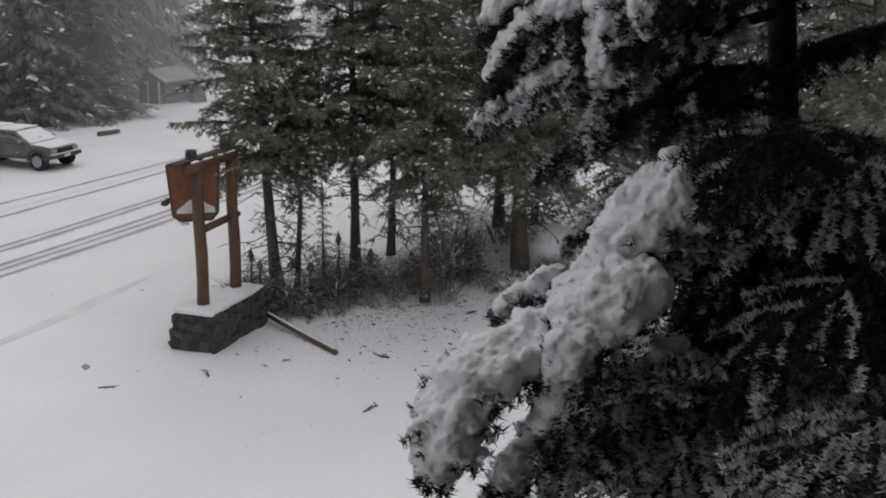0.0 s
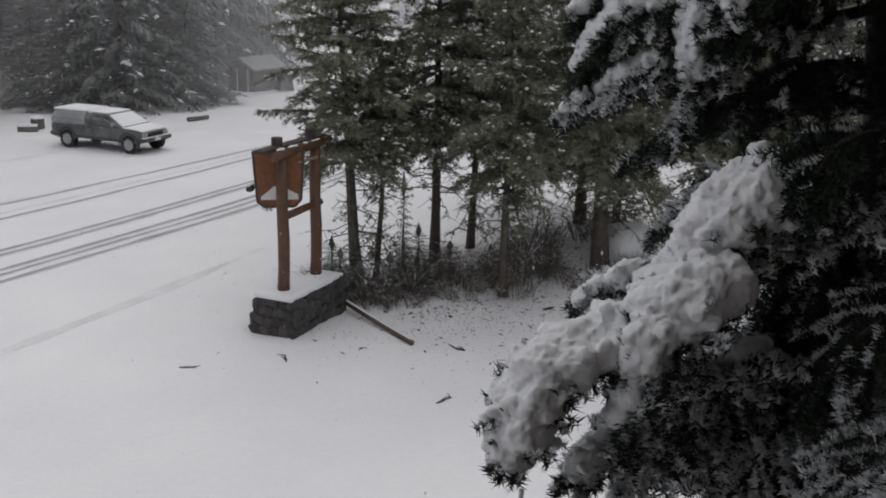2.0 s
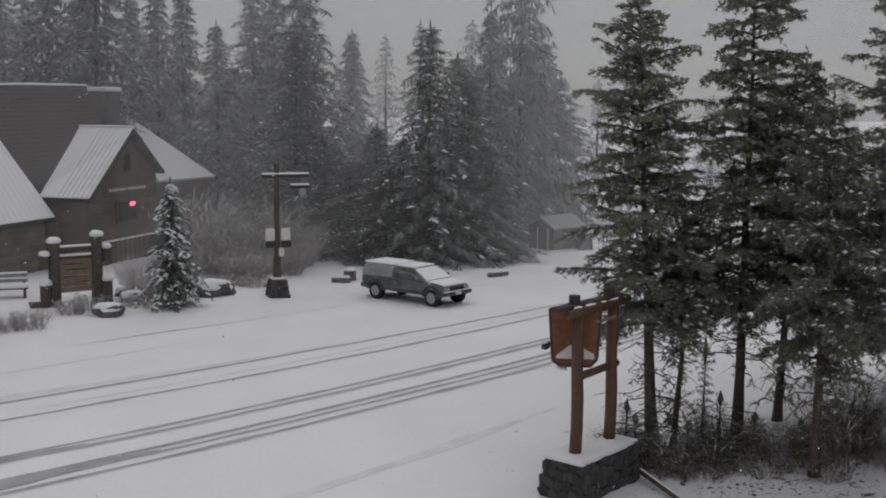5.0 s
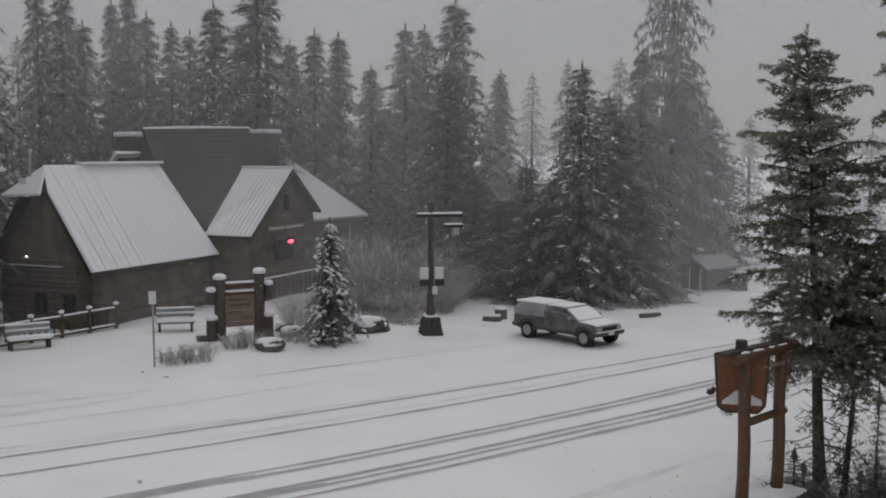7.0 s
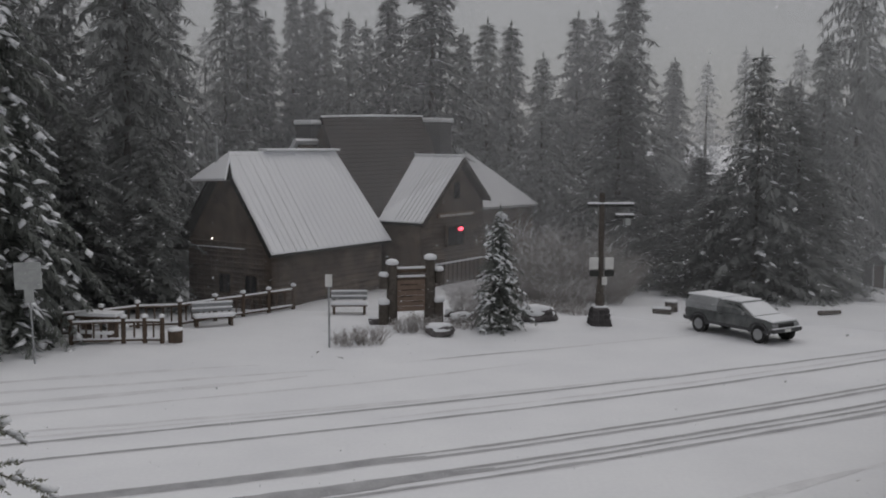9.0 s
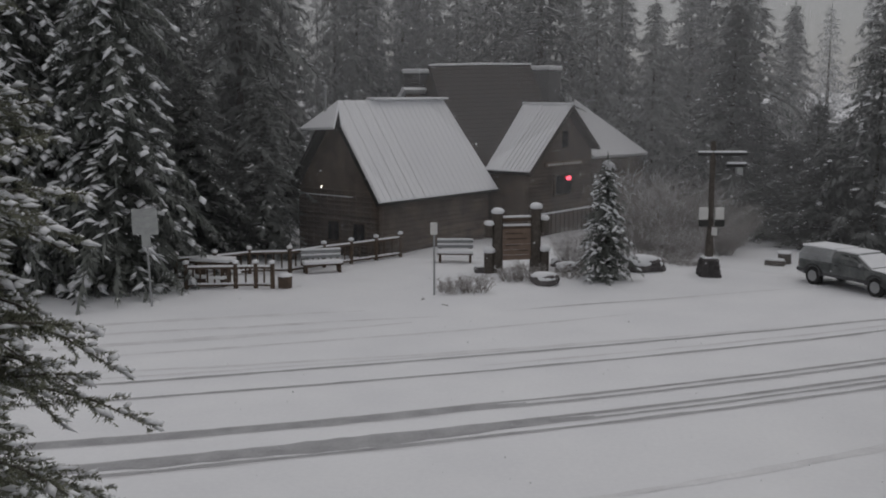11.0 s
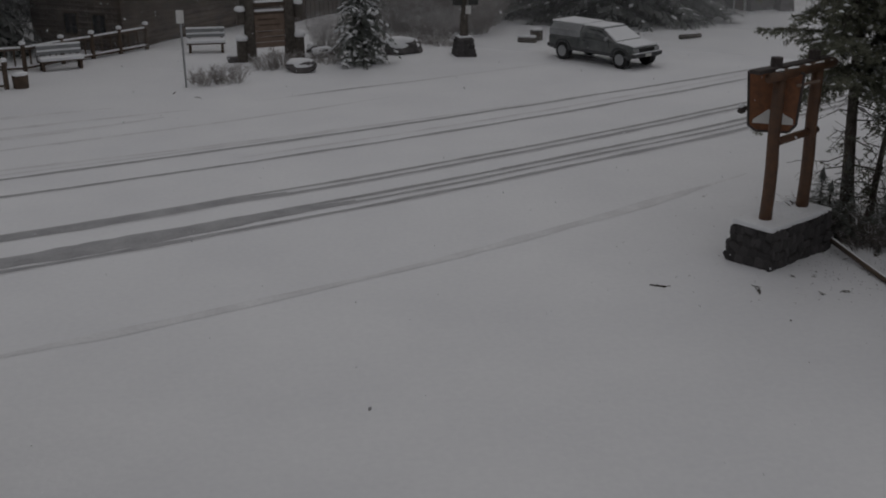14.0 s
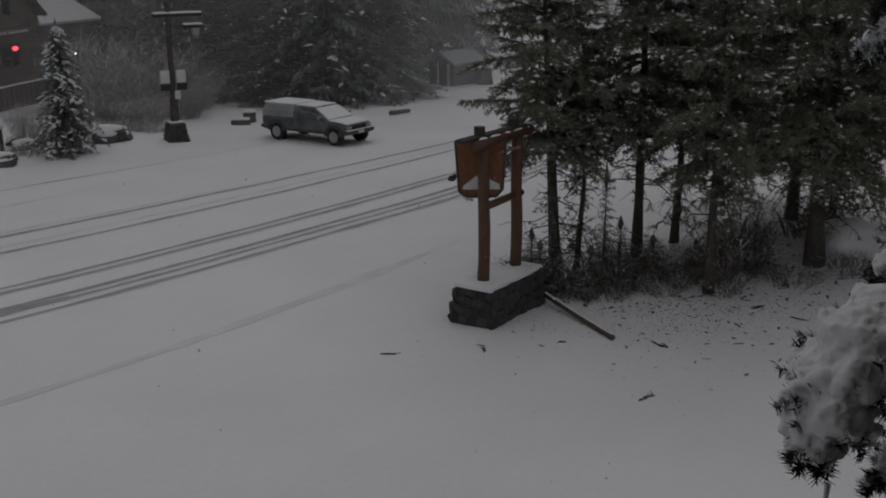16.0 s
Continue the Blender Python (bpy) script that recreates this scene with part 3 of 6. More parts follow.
# two dead snags standing among them
for i, (x, y) in enumerate((polar(-1.1, 62), polar(-0.55, 62))):
    snag = empty("dead_snag", put(None, x, y, 40 * i), "bare dead trunk standing among the firs", "tree")
    tree_trunk(snag, 17.2 - 0.4 * i, 0.17, 0.0, 7 + i)
    bm = bmesh.new()
    for j in range(14):
        z = rnd.uniform(8, 16)
        a = rnd.uniform(0, 6.28)
        tube(bm, [(0, 0, z), (math.cos(a) * rnd.uniform(0.3, 0.9), math.sin(a) * rnd.uniform(0.3, 0.9), z - rnd.uniform(-0.2, 0.4))], [0.03, 0.012], 4, False)
    tagged(part("branchwork", bm, BARK, snag), kind="stuff")

# a farther wall of trees, its needles paled in colour to imitate haze
far_kind = fir("distant_fir", 21, 15.0, 2.6, 0.5, 90, 0.35, "distant fir, paled in colour to look half lost in falling snow", steps=8, fat=1.2, blades=2, leaf=FROST_HAZE, tw=0.25, floor_len=0.4)
far_kind["group"] = "distant firs"
first = True
for i in range(46):
    h = -36 + i * 2.15 + rnd.uniform(-0.6, 0.6)
    d = rnd.uniform(84, 118)
    x, y = polar(h, d)
    m = put(far_kind, x, y, rnd.uniform(0, 360), rnd.uniform(0.9, 1.4), None, rnd.uniform(0.8, 1.3) * (0.75 if 24 < h < 38 else 1.0))
    if first:
        far_kind.matrix_basis, first = m, False
    else:
        copy_thing(far_kind, m)

# big snow-laden firs beside the car park, and the near pine at the house
big = fir("snowy_fir", 31, 15.0, 3.6, 0.3, 200, 0.3, "large fir with drooping snow-laden boughs at the car park", 0.6, 24, 1.1, 4, None, 1.0, 0.17, 0.26, 0.27)
big["group"] = "snowy firs at the car park"
big.matrix_basis = put(big, -15.3, 35.5, 20)
copy_thing(big, put(big, -19.3, 35.2, 140, 1.05, None, 1.15))
# dark firs behind the fence and at the lodge's end
dark = fir("dark_fir", 36, 18.0, 3.4, 0.2, 150, 0.22, "tall black-green fir behind the fence, lightly dusted with snow", 0.5, 14, 1.4, 3, HAZED, 0.8, 0.26, 0.4)
dark["group"] = "dark firs behind the fence"
dark.matrix_basis = put(dark, -14.0, 46.4, 30, 1.15)
for i_, (x, y, s, tall) in enumerate(((-17.6, 46.5, 0.9, 0.6), (-20.5, 41.0, 1.0, 0.9), (-14.8, 42.2, 0.7, 0.4), (-12.4, 44.0, 0.6, 0.36), (-16.8, 40.4, 0.75, 0.45), (-18.6, 38.6, 0.8, 0.55))):
    copy_thing(dark, put(dark, x, y, 50 * i_, s, None, tall))
side = pine("snowy_pine", 33, 10.5, 2.35, 2.5, 250, 0.85, "snow-laden pine with clumped boughs and bare twig ends below the house", 0.0, 0.16, 0.11, 0.5, 17, 0.85, 0.055, 0.011, 0.25)
side.matrix_basis = put(side, -7.3, 10.5, 70)
small = fir("young_fir", 35, 4.4, 1.2, 0.05, 170, 0.3, "young fir covered in snow beside the wooden notice board", 0.45, 13, 1.3, 4, None, 1.0, 0.3, 0.09, 0.15)
small.matrix_basis = put(small, 1.72, 39.3, 0)

# pines on the bank behind the roadside sign
PINES = [(10.8, 20.1, 9.4, 1.95, 2.6, 41, -0.6, 0.17), (11.05, 19.8, 5.0, 0.7, 2.8, 42, 0.35, 0.1), (12.6, 19.8, 12.0, 1.6, 2.6, 43, 0.0, 0.14), (13.7, 20.0, 7.8, 1.25, 2.3, 44, 0.25, 0.12),
         (12.75, 17.3, 7.2, 1.4, 2.3, 45, 0.0, 0.13), (15.2, 17.1, 11.0, 2.2, 2.0, 46, -0.2, 0.22), (17.2, 20.3, 10.5, 2.1, 1.4, 48, 0.0, 0.17),
         (18.3, 15.2, 10, 2.4, 1.5, 49, 0.0, 0.17), (20.5, 19.0, 9, 2.3, 1.5, 51, 0.0, 0.17), (17.6, 23.6, 6.4, 1.6, 1.6, 53, 0.0, 0.13), (16.9, 18.6, 6.6, 1.6, 1.9, 54, 0.0, 0.13), (19.8, 12.0, 9, 2.4, 1.2, 52, 0.0, 0.17)]
for x, y, h, r, z0, sd, lean, r0 in PINES:
    p = pine("pine", sd, h, r, z0, int((138 if sd in (41, 46) else 108) * h / 9), 0.2, "dark roadside pine with bare lower trunk, dusted with snow", lean, r0 * 0.85)
    p["group"] = "pines on the roadside bank"
    p.matrix_basis = put(p, x, y, -27)
sap = fir("sapling", 55, 2.3, 0.5, 0.1, 60, 0.15, "dark conifer sapling among the roadside pines", 0.3, 8, 0.8, 4, None, 0.7, 0.3, 0.06)
sap.matrix_basis = put(sap, 11.3, 19.0, 0)
for i_, (x, y, s, t) in enumerate(((10.2, 18.9, 1.3, 0.35), (10.8, 18.7, 1.4, 0.4), (11.5, 18.4, 1.2, 0.3), (12.3, 18.7, 1.3, 0.35), (13.1, 18.3, 1.2, 0.3), (14.2, 17.6, 1.3, 0.3), (9.9, 19.6, 1.4, 0.5), (11.8, 19.2, 1.2, 0.5))):
    copy_thing(sap, put(sap, x, y, i_ * 50, s, None, t))
sap2 = copy_thing(sap, put(sap, 10.4, 19.6, 140, 1.1, None, 0.6))
sap3 = copy_thing(sap, put(sap, 9.9, 19.2, 40, 1.2, None, 0.45))


def brush(name, seed, w, h, count, snowy, label, thin=0.004, material=None):
    """Bare twiggy shrub."""
    rnd = random.Random(seed)
    ob = empty(name, Matrix(), label, "shrub")
    bm = bmesh.new()
    white = Leaves()
    for i in range(count):
        a, r = rnd.uniform(0, 6.28), w * 0.35 * math.sqrt(rnd.random())
        p = Vector((r * math.cos(a), r * math.sin(a), -0.05))
        d = Vector((math.cos(a) * rnd.uniform(0, 0.8), math.sin(a) * rnd.uniform(0, 0.8), 1)).normalized()
        L = h * rnd.uniform(0.5, 1.1)
        q = p + d * L * 0.55 + Vector((rnd.gauss(0, 0.06), rnd.gauss(0, 0.06), 0)) * L
        e = p + d * L + Vector((rnd.gauss(0, 0.12), rnd.gauss(0, 0.12), -0.05)) * L
        tube(bm, [p, q, e], [thin * 2, thin * 1.4, thin * 0.7], 3, False)
        for j in range(4):
            s = rnd.uniform(0.1, 0.9)
            b0 = q.lerp(e, s)
            b1 = b0 + Vector((rnd.gauss(0, 0.18), rnd.gauss(0, 0.18), rnd.uniform(0.0, 0.22))) * L
            tube(bm, [b0, b1], [thin, thin * 0.6], 3, False)
            if rnd.random() < snowy:
                white.kite(b0 + Vector((0, 0, 0.012)), b1 + Vector((0, 0, 0.012)), Vector((thin * 1.6, thin * 1.6, 0)))
    tagged(part("branchwork", bm, material or TWIG, ob), kind="stuff")
    if white.n:
        tagged(white.make("snow_load", SNOW_LUMP, ob, "snow lying on the twigs"), kind="stuff")
    return ob


def place_brush(ob, spots, group):
    ob["group"] = group
    for i, (x, y, s, tall) in enumerate(spots):
        m = put(ob, x, y, i * 77, s, None, tall)
        if i == 0:
            ob.matrix_basis = m
        else:
            copy_thing(ob, m)


place_brush(brush("leafless_bush", 61, 2.2, 2.3, 300, 0.55, "tall leafless bush frosted with snow by the lodge", 0.0035, PALE_TWIG),
            [(4.2, 46.5, 1.1, 1.2), (5.6, 48.0, 1.2, 1.2), (3.3, 47.5, 1.0, 1.3), (6.8, 47.0, 0.9, 0.7), (5.0, 45.0, 0.8, 0.5), (7.6, 49.5, 1.0, 0.8), (0.6, 41.6, 0.5, 0.6)], "bushes by the lodge")
place_brush(brush("dry_shrub", 62, 1.2, 0.6, 110, 0.4, "low dry shrub poking through the snow", 0.004, PALE_TWIG),
            [(-3.6, 36.4, 1.1, 1.0), (-2.9, 36.6, 1.0, 1.2), (-1.7, 38.6, 0.9, 1.1), (-1.1, 38.8, 1.0, 1.3), (0.4, 39.6, 1.1, 0.9), (3.0, 43.2, 1.2, 1.1), (4.2, 43.6, 1.2, 0.9), (5.0, 43.0, 1.0, 0.8)], "dry shrubs in the raised bed")
place_brush(brush("bare_shrub", 63, 1.6, 0.85, 120, 0.25, "dark leafless shrub under the pines"),
            [(12.6, 18.2, 1.0, 1.0), (13.6, 17.8, 1.1, 1.2), (14.2, 18.3, 1.1, 1.1), (11.6, 18.6, 0.9, 0.8), (10.6, 18.9, 1.0, 0.8), (10.0, 19.4, 0.9, 0.9), (15.0, 19.3, 1.1, 1.0), (12.0, 19.6, 1.0, 0.9), (16.6, 19.0, 1.0, 1.0), (11.0, 18.2, 0.7, 0.5), (12.0, 17.8, 0.7, 0.45), (13.0, 17.2, 0.7, 0.5), (14.3, 16.7, 0.8, 0.5), (15.6, 16.4, 0.8, 0.5), (10.3, 18.5, 0.7, 0.5)], "shrubs under the pines")

# ---------------------------------------------------------------- the lodge
LODGE = pose(-8.97, 42.9, 0, 0, 0, -32.0)      # x: out of the front, y: along the ridge
INV_L = (Matrix.Translation((-9.31, 44.62, -0.28)) @ Matrix.Rotation(radians(-32.0), 4, "Z") @ Matrix.Scale(1.04, 4)).inverted()
lodge = empty("lodge", Matrix.Translation((-9.31, 44.62, -0.28)) @ Matrix.Rotation(radians(-32.0), 4, "Z") @ Matrix.Scale(1.04, 4), "dark timber lodge with steep snow-covered metal roofs", "house")


def flat(name, corners, thick, material, parent, label=""):
    bm = bmesh.new()
    slab(bm, corners, thick)
    return part(name, bm, material, parent, label)


def body(name, profile, y0, y1, material, parent, label="", along="y"):
    bm = bmesh.new()
    m = Matrix.Translation((0, (y0 + y1) / 2, 0)) if along == "y" else Matrix.Translation(((y0 + y1) / 2, 0, 0)) @ Matrix.Rotation(radians(90), 4, "Z")
    prism(bm, profile, m, abs(y1 - y0))
    bmesh.ops.recalc_face_normals(bm, faces=bm.faces)
    return part(name, bm, material, parent, label)


# wing with the half-hipped end
body("wing_wall", [(-2.25, -0.5), (2.25, -0.5), (2.25, 3.0), (0.62, 5.35), (-0.62, 5.35), (-2.25, 3.0)], 0.0, 7.4, SIDING, lodge)
wing_front = flat("wing_roof", [(0, 0.0, 6.45), (0, 6.95, 6.45), (2.65, 7.6, 2.54), (2.65, -0.5, 2.54), (0.65, -0.5, 5.49)], 0.14, DARK_METAL, lodge, "ribbed metal roof under snow")
flat("roof_snow", [(0.0, 0.02, 6.54), (0.0, 6.93, 6.54), (2.66, 7.58, 2.61), (2.66, -0.46, 2.61), (0.67, -0.46, 5.55)], 0.068, SNOW, wing_front, "even snow layer on the roof")
wing_back = flat("wing_roof", [(0, 0.0, 6.45), (0, 6.95, 6.45), (-2.65, 6.95, 2.54), (-2.65, -0.5, 2.54), (-0.65, -0.5, 5.49)], 0.14, DARK_METAL, lodge)
hip = flat("hip_roof", [(0, 0.1, 6.56), (0.66, -0.95, 5.5), (-1.2, -0.95, 5.42)], 0.12, SNOW, lodge, "small snow-covered half hip")
for n_ in range(23):
    y = -0.4 + n_ * 0.35
    z_top, x_top = (6.48, 0.02) if y > 0.02 else (5.52, 0.66)
    bm = bmesh.new()
    tube(bm, [(x_top, min(y, 6.9), z_top + 0.072), (2.66, y, 2.622)], [0.005, 0.009], 4)
    part("roof_rib", bm, STEEL if n_ < 10 and n_ % 2 == 0 else SNOW_LUMP, wing_front)
bm = bmesh.new()
box(bm, 0, 4.5, 6.6, 0.5, 5.0, 0.1, bevel=0.04)
part("ridge_cap", bm, SNOW_LUMP, wing_front, "snow-capped ridge board")
bm = bmesh.new()
box(bm, -0.6, -0.08, 2.69, 3.0, 0.14, 0.025)
part("ledge", bm, SNOW_LUMP, lodge, "snow-topped ledge on the end wall")
bm = bmesh.new()
lump(bm, (-0.82, -0.12, 3.02), 0.03, 1.0, 0.0)
part("wall_light", bm, LAMP_GLOW, lodge, "small lit lamp on the end wall")
for x, z, w, h in ((1.2, 1.25, 0.7, 0.9), (-0.2, 1.25, 0.7, 0.9)):
    bm = bmesh.new()
    box(bm, x, -0.03, z, w, 0.08, h, bevel=0.01)
    wf = part("window", bm, OLD_WOOD, lodge)
    for sx in (-0.25, 0.25):
        bm = bmesh.new()
        box(bm, x + sx * w * 0.9, -0.075, z, w * 0.38, 0.02, h * 0.84)
        part("pane", bm, WINDOW, wf)
for n_ in range(12):
    bm = bmesh.new()
    box(bm, -2.2 + n_ * 0.4, -0.015, 1.4, 0.03, 0.05, 3.0)
    part("batten", bm, SIDING, lodge)
bm = bmesh.new()
tube(bm, [(-0.35, -0.3, 5.8), (-0.35, -0.3, 7.0)], [0.05, 0.05], 8)
lump(bm, (-0.35, -0.3, 7.05), 0.12, 0.8, 0.1)
part("vent_pipe", bm, SIGN_BACK, lodge)

bulb = INV_L @ Vector((3.1, 54.0, 2.3))
bm = bmesh.new()
lump(bm, bulb, 0.045, 1.0, 0.0)
part("wall_light", bm, LAMP_GLOW, lodge, "small lit lamp on the far wall")

# tall main block with the bare dark roof
bm = bmesh.new()
for p in ((-1.05, 7.3, 7.75), (0.95, 12.4, 7.9), (1.3, 7.1, 3.3), (2.9, 11.7, 3.3), (-1.5, 7.4, 7.2), (-1.5, 13.4, 7.2), (0.9, 13.4, 7.2), (-1.5, 7.4, -0.5), (1.3, 7.1, -0.5), (2.9, 11.7, -0.5), (2.2, 13.4, -0.5), (-1.5, 13.4, -0.5), (2.2, 13.4, 3.3)):
    bm.verts.new(p)
bmesh.ops.convex_hull(bm, input=list(bm.verts))
part("main_wall", bm, SIDING, lodge)
main_front = flat("main_roof", [(-1.0, 7.18, 8.06), (1.0, 12.5, 8.2), (3.4, 11.72, 3.54), (1.4, 6.4, 3.4)], 0.16, SHINGLE, lodge, "steep dark shingled roof bare of snow")
# its back, a lower snowy roof against the upper storey's rear wall
flat("rear_roof", [(-1.4, 5.75, 7.08), (-1.4, 13.6, 7.08), (-4.75, 13.9, 2.9), (-4.75, 5.75, 2.9)], 0.16, SNOW, lodge, "snow-covered roof behind the dark one")
body("rear_wall", [(-4.3, -0.5), (-1.4, -0.5), (-1.4, 6.8), (-4.3, 3.2)], 6.0, 13.3, SIDING, lodge)
bm = bmesh.new()
tube(bm, [(-1.0, 7.15, 8.1), (0.0, 9.85, 8.2), (1.02, 12.55, 8.23)], [0.05, 0.06, 0.05], 6)
part("ridge_cap", bm, SNOW_LUMP, lodge, "snow line along the ridge")
RIDGE, FALL_LINE = Vector((2.0, 5.32, 0.14)).normalized(), Vector((0.4528, -0.1471, -0.8794))
course_turn = Matrix((FALL_LINE, RIDGE, FALL_LINE.cross(RIDGE))).transposed().to_4x4()
for n_ in range(24):
    c = Vector((0.0, 9.84, 8.13)) + FALL_LINE * (0.12 + n_ * 0.215)
    bm = bmesh.new()
    box(bm, 0, 0, 0.014, 0.2, 5.67, 0.02, m=Matrix.Translation(c) @ course_turn)
    part("shingle_course", bm, SHINGLE, main_front)

# projecting gable with the lit window
bm = bmesh.new()
prof = [(8.1, -0.5), (13.6, -0.5), (13.6, 4.1), (11.15, 6.02), (8.1, 3.5)]
a_ = [bm.verts.new((0.6, y, z)) for y, z in prof]
b_ = [bm.verts.new((3.9, y, z)) for y, z in prof]
bm.faces.new(a_[::-1])
bm.faces.new(b_)
for i in range(5):
    j = (i + 1) % 5
    bm.faces.new((a_[i], a_[j], b_[j], b_[i]))
bmesh.ops.recalc_face_normals(bm, faces=bm.faces)
gable = part("gable_wall", bm, SIDING, lodge)
g_left = flat("gable_roof", [(1.3, 11.15, 6.27), (4.3, 11.15, 6.27), (4.3, 7.65, 3.38), (1.6, 7.65, 3.38)], 0.16, DARK_METAL, lodge, "ribbed metal roof under snow")
flat("roof_snow", [(1.3, 11.15, 6.35), (4.26, 11.15, 6.35), (4.26, 7.63, 3.45), (1.6, 7.63, 3.45)], 0.066, SNOW, g_left)
flat("gable_roof", [(0.35, 11.15, 6.27), (4.3, 11.15, 6.27), (4.3, 13.6, 4.33), (1.0, 13.6, 4.33)], 0.18, SHINGLE, lodge)
for n_ in range(12):
    x = 1.6 + n_ * 0.23
    bm = bmesh.new()
    tube(bm, [(max(x, 1.05), 11.13, 6.36), (x, 7.65, 3.47)], [0.008, 0.012], 4)
    part("roof_rib", bm, STEEL if n_ > 4 else SNOW_LUMP, g_left)
bm = bmesh.new()
box(bm, 2.65, 11.15, 6.37, 3.3, 0.16, 0.1, bevel=0.03)
part("ridge_cap", bm, SNOW_LUMP, g_left, "snow line along the gable ridge")
for y0, z0, y1, z1 in ((11.15, 6.2, 7.6, 3.27), (11.15, 6.2, 13.65, 4.22)):
    bm = bmesh.new()
    tube(bm, [(4.26, y0, z0), (4.26, y1, z1)], [0.1, 0.1], 4)
    part("bargeboard", bm, SHINGLE, lodge)
bm = bmesh.new()
box(bm, 3.97, 10.9, 2.65, 0.1, 1.6, 1.0, bevel=0.015)
gw = part("window", bm, OLD_WOOD, lodge, "dark window with a red neon sign")
for sy in (-0.36, 0.36):
    bm = bmesh.new()
    box(bm, 4.025, 10.9 + sy, 2.65, 0.02, 0.66, 0.88)
    part("pane", bm, WINDOW, gw)
bm = bmesh.new()
lump(bm, (4.06, 11.27, 2.94), (0.03, 0.24, 0.1), 0.5, 0.15, 2)
part("neon_sign", bm, RED_GLOW, gw, "glowing red neon sign")
bm = bmesh.new()
box(bm, 3.97, 11.0, 3.63, 0.08, 3.3, 0.2, bevel=0.01)
gs = part("name_board", bm, PALE_WOOD, lodge, "long pale lettered board under the gable")
for n_ in range(13):
    bm = bmesh.new()
    box(bm, 4.015, 9.62 + n_ * 0.22 + (0.1 if n_ > 5 else 0), 3.62, 0.012, 0.12, 0.11)
    part("letter_bar", bm, WHITE_PAINT, gs)
bm = bmesh.new()
box(bm, 3.93, 11.1, 4.75, 0.06, 0.45, 0.75, bevel=0.01)
part("window", bm, WINDOW, lodge, "small dark attic window")
bm = bmesh.new()
box(bm, 4.0, 11.0, 1.42, 0.2, 5.2, 0.05)
part("ledge", bm, SNOW_LUMP, lodge, "snow-topped ledge")
for n_ in range(14):
    bm = bmesh.new()
    y = 8.5 + n_ * 0.39
    box(bm, 3.915, y, 0.75, 0.05, 0.03, 1.55)
    part("batten", bm, SIDING, lodge)

# rough log courses on the wing's front, its end and the gable
rl_ = random.Random(17)
for n_ in range(15):
    z = 0.1 + n_ * 0.2
    bm = bmesh.new()
    tube(bm, [(2.19, -0.05, z), (2.2, 3.7, z + rl_.uniform(-0.02, 0.02)), (2.19, 7.35, z)], [0.1, 0.095, 0.1], 6)
    part("log_course", bm, SIDING, lodge)
    bm = bmesh.new()
    tube(bm, [(-2.2, -0.01, z), (0.0, -0.02, z + rl_.uniform(-0.02, 0.02)), (2.2, -0.01, z)], [0.06, 0.06, 0.06], 6)
    part("log_course", bm, SIDING, lodge)
for n_ in range(12):
    z = 1.62 + n_ * 0.17
    bm = bmesh.new()
    tube(bm, [(3.84, 8.12, z), (3.84, 11.0, z + rl_.uniform(-0.015, 0.015)), (3.84, 13.6, z)], [0.085, 0.08, 0.085], 6)
    part("log_course", bm, SIDING, lodge)

# lower wing beyond the gable, and chimneys
INV = LODGE.inverted()
P0, P1, P2, P3 = (INV @ Vector(p) for p in ((0.1, 57.5, 7.0), (4.6, 56.6, 3.8), (1.7, 54.4, 3.7), (3.6, 61.0, 3.8)))
flat("hip_roof", [P0, P2, P1], 0.16, SNOW, lodge, "snow-covered hip roof of the far wing")
flat("hip_roof", [P0, P1, P3], 0.16, SNOW, lodge)
bm = bmesh.new()
q = [P2.lerp(P0, 0.06), P1.lerp(P0, 0.06), P3.lerp(P0, 0.06), P0.lerp(P2, 0.2)]
lo = [bm.verts.new((p.x, p.y, -0.5)) for p in q]
hi = [bm.verts.new((p.x, p.y, 3.72)) for p in q]
for i in range(4):
    j = (i + 1) % 4
    bm.faces.new((lo[i], lo[j], hi[j], hi[i]))
bm.faces.new(hi)
part("wing_wall", bm, SIDING, lodge)
for (x, y, z0, z1, w) in ((-1.9, 7.45, 6.2, 7.72, 0.95), (0.55, 14.6, 4.0, 7.98, 1.1)):
    bm = bmesh.new()
    box(bm, x, y, (z0 + z1) / 2, w, w, z1 - z0, bevel=0.03)
    ch = part("chimney", bm, STONE, lodge, "stone chimney with a snow cap")
    bm = bmesh.new()
    box(bm, x, y, z1 + 0.11, w * 1.15, w * 1.15, 0.22, bevel=0.07)
    part("snow_cap", bm, SNOW_LUMP, ch)
    for k in range(3):
        bm = bmesh.new()
        box(bm, x, y, z1 - 0.14 - 0.32 * k, w * 1.03, w * 1.03, 0.05, bevel=0.02)
        part("stone_course", bm, STONE, ch)

# ---------------------------------------------------------------- roadside sign on its stone base
sign = empty("roadside_sign", pose(8.55, 18.3, 0, 0, 0, 33.5), "wooden roadside sign on log posts over a stone plinth", "sign")
bm = bmesh.new()
lo = [bm.verts.new(p) for p in ((-1.02, -0.46, -0.1), (1.02, -0.46, -0.1), (1.02, 0.46, -0.1), (-1.02, 0.46, -0.1))]
hi = [bm.verts.new(p) for p in ((-0.92, -0.37, 0.7), (0.92, -0.37, 0.7), (0.92, 0.37, 0.7), (-0.92, 0.37, 0.7))]
for i in range(4):
    j = (i + 1) % 4
    bm.faces.new((lo[i], lo[j], hi[j], hi[i]))
bm.faces.new(hi)
plinth = part("plinth", bm, MORTAR, sign, "dark stone plinth with sloping sides")
bm = bmesh.new()
box(bm, 0, 0, 0.74, 1.96, 0.86, 0.1, bevel=0.04)
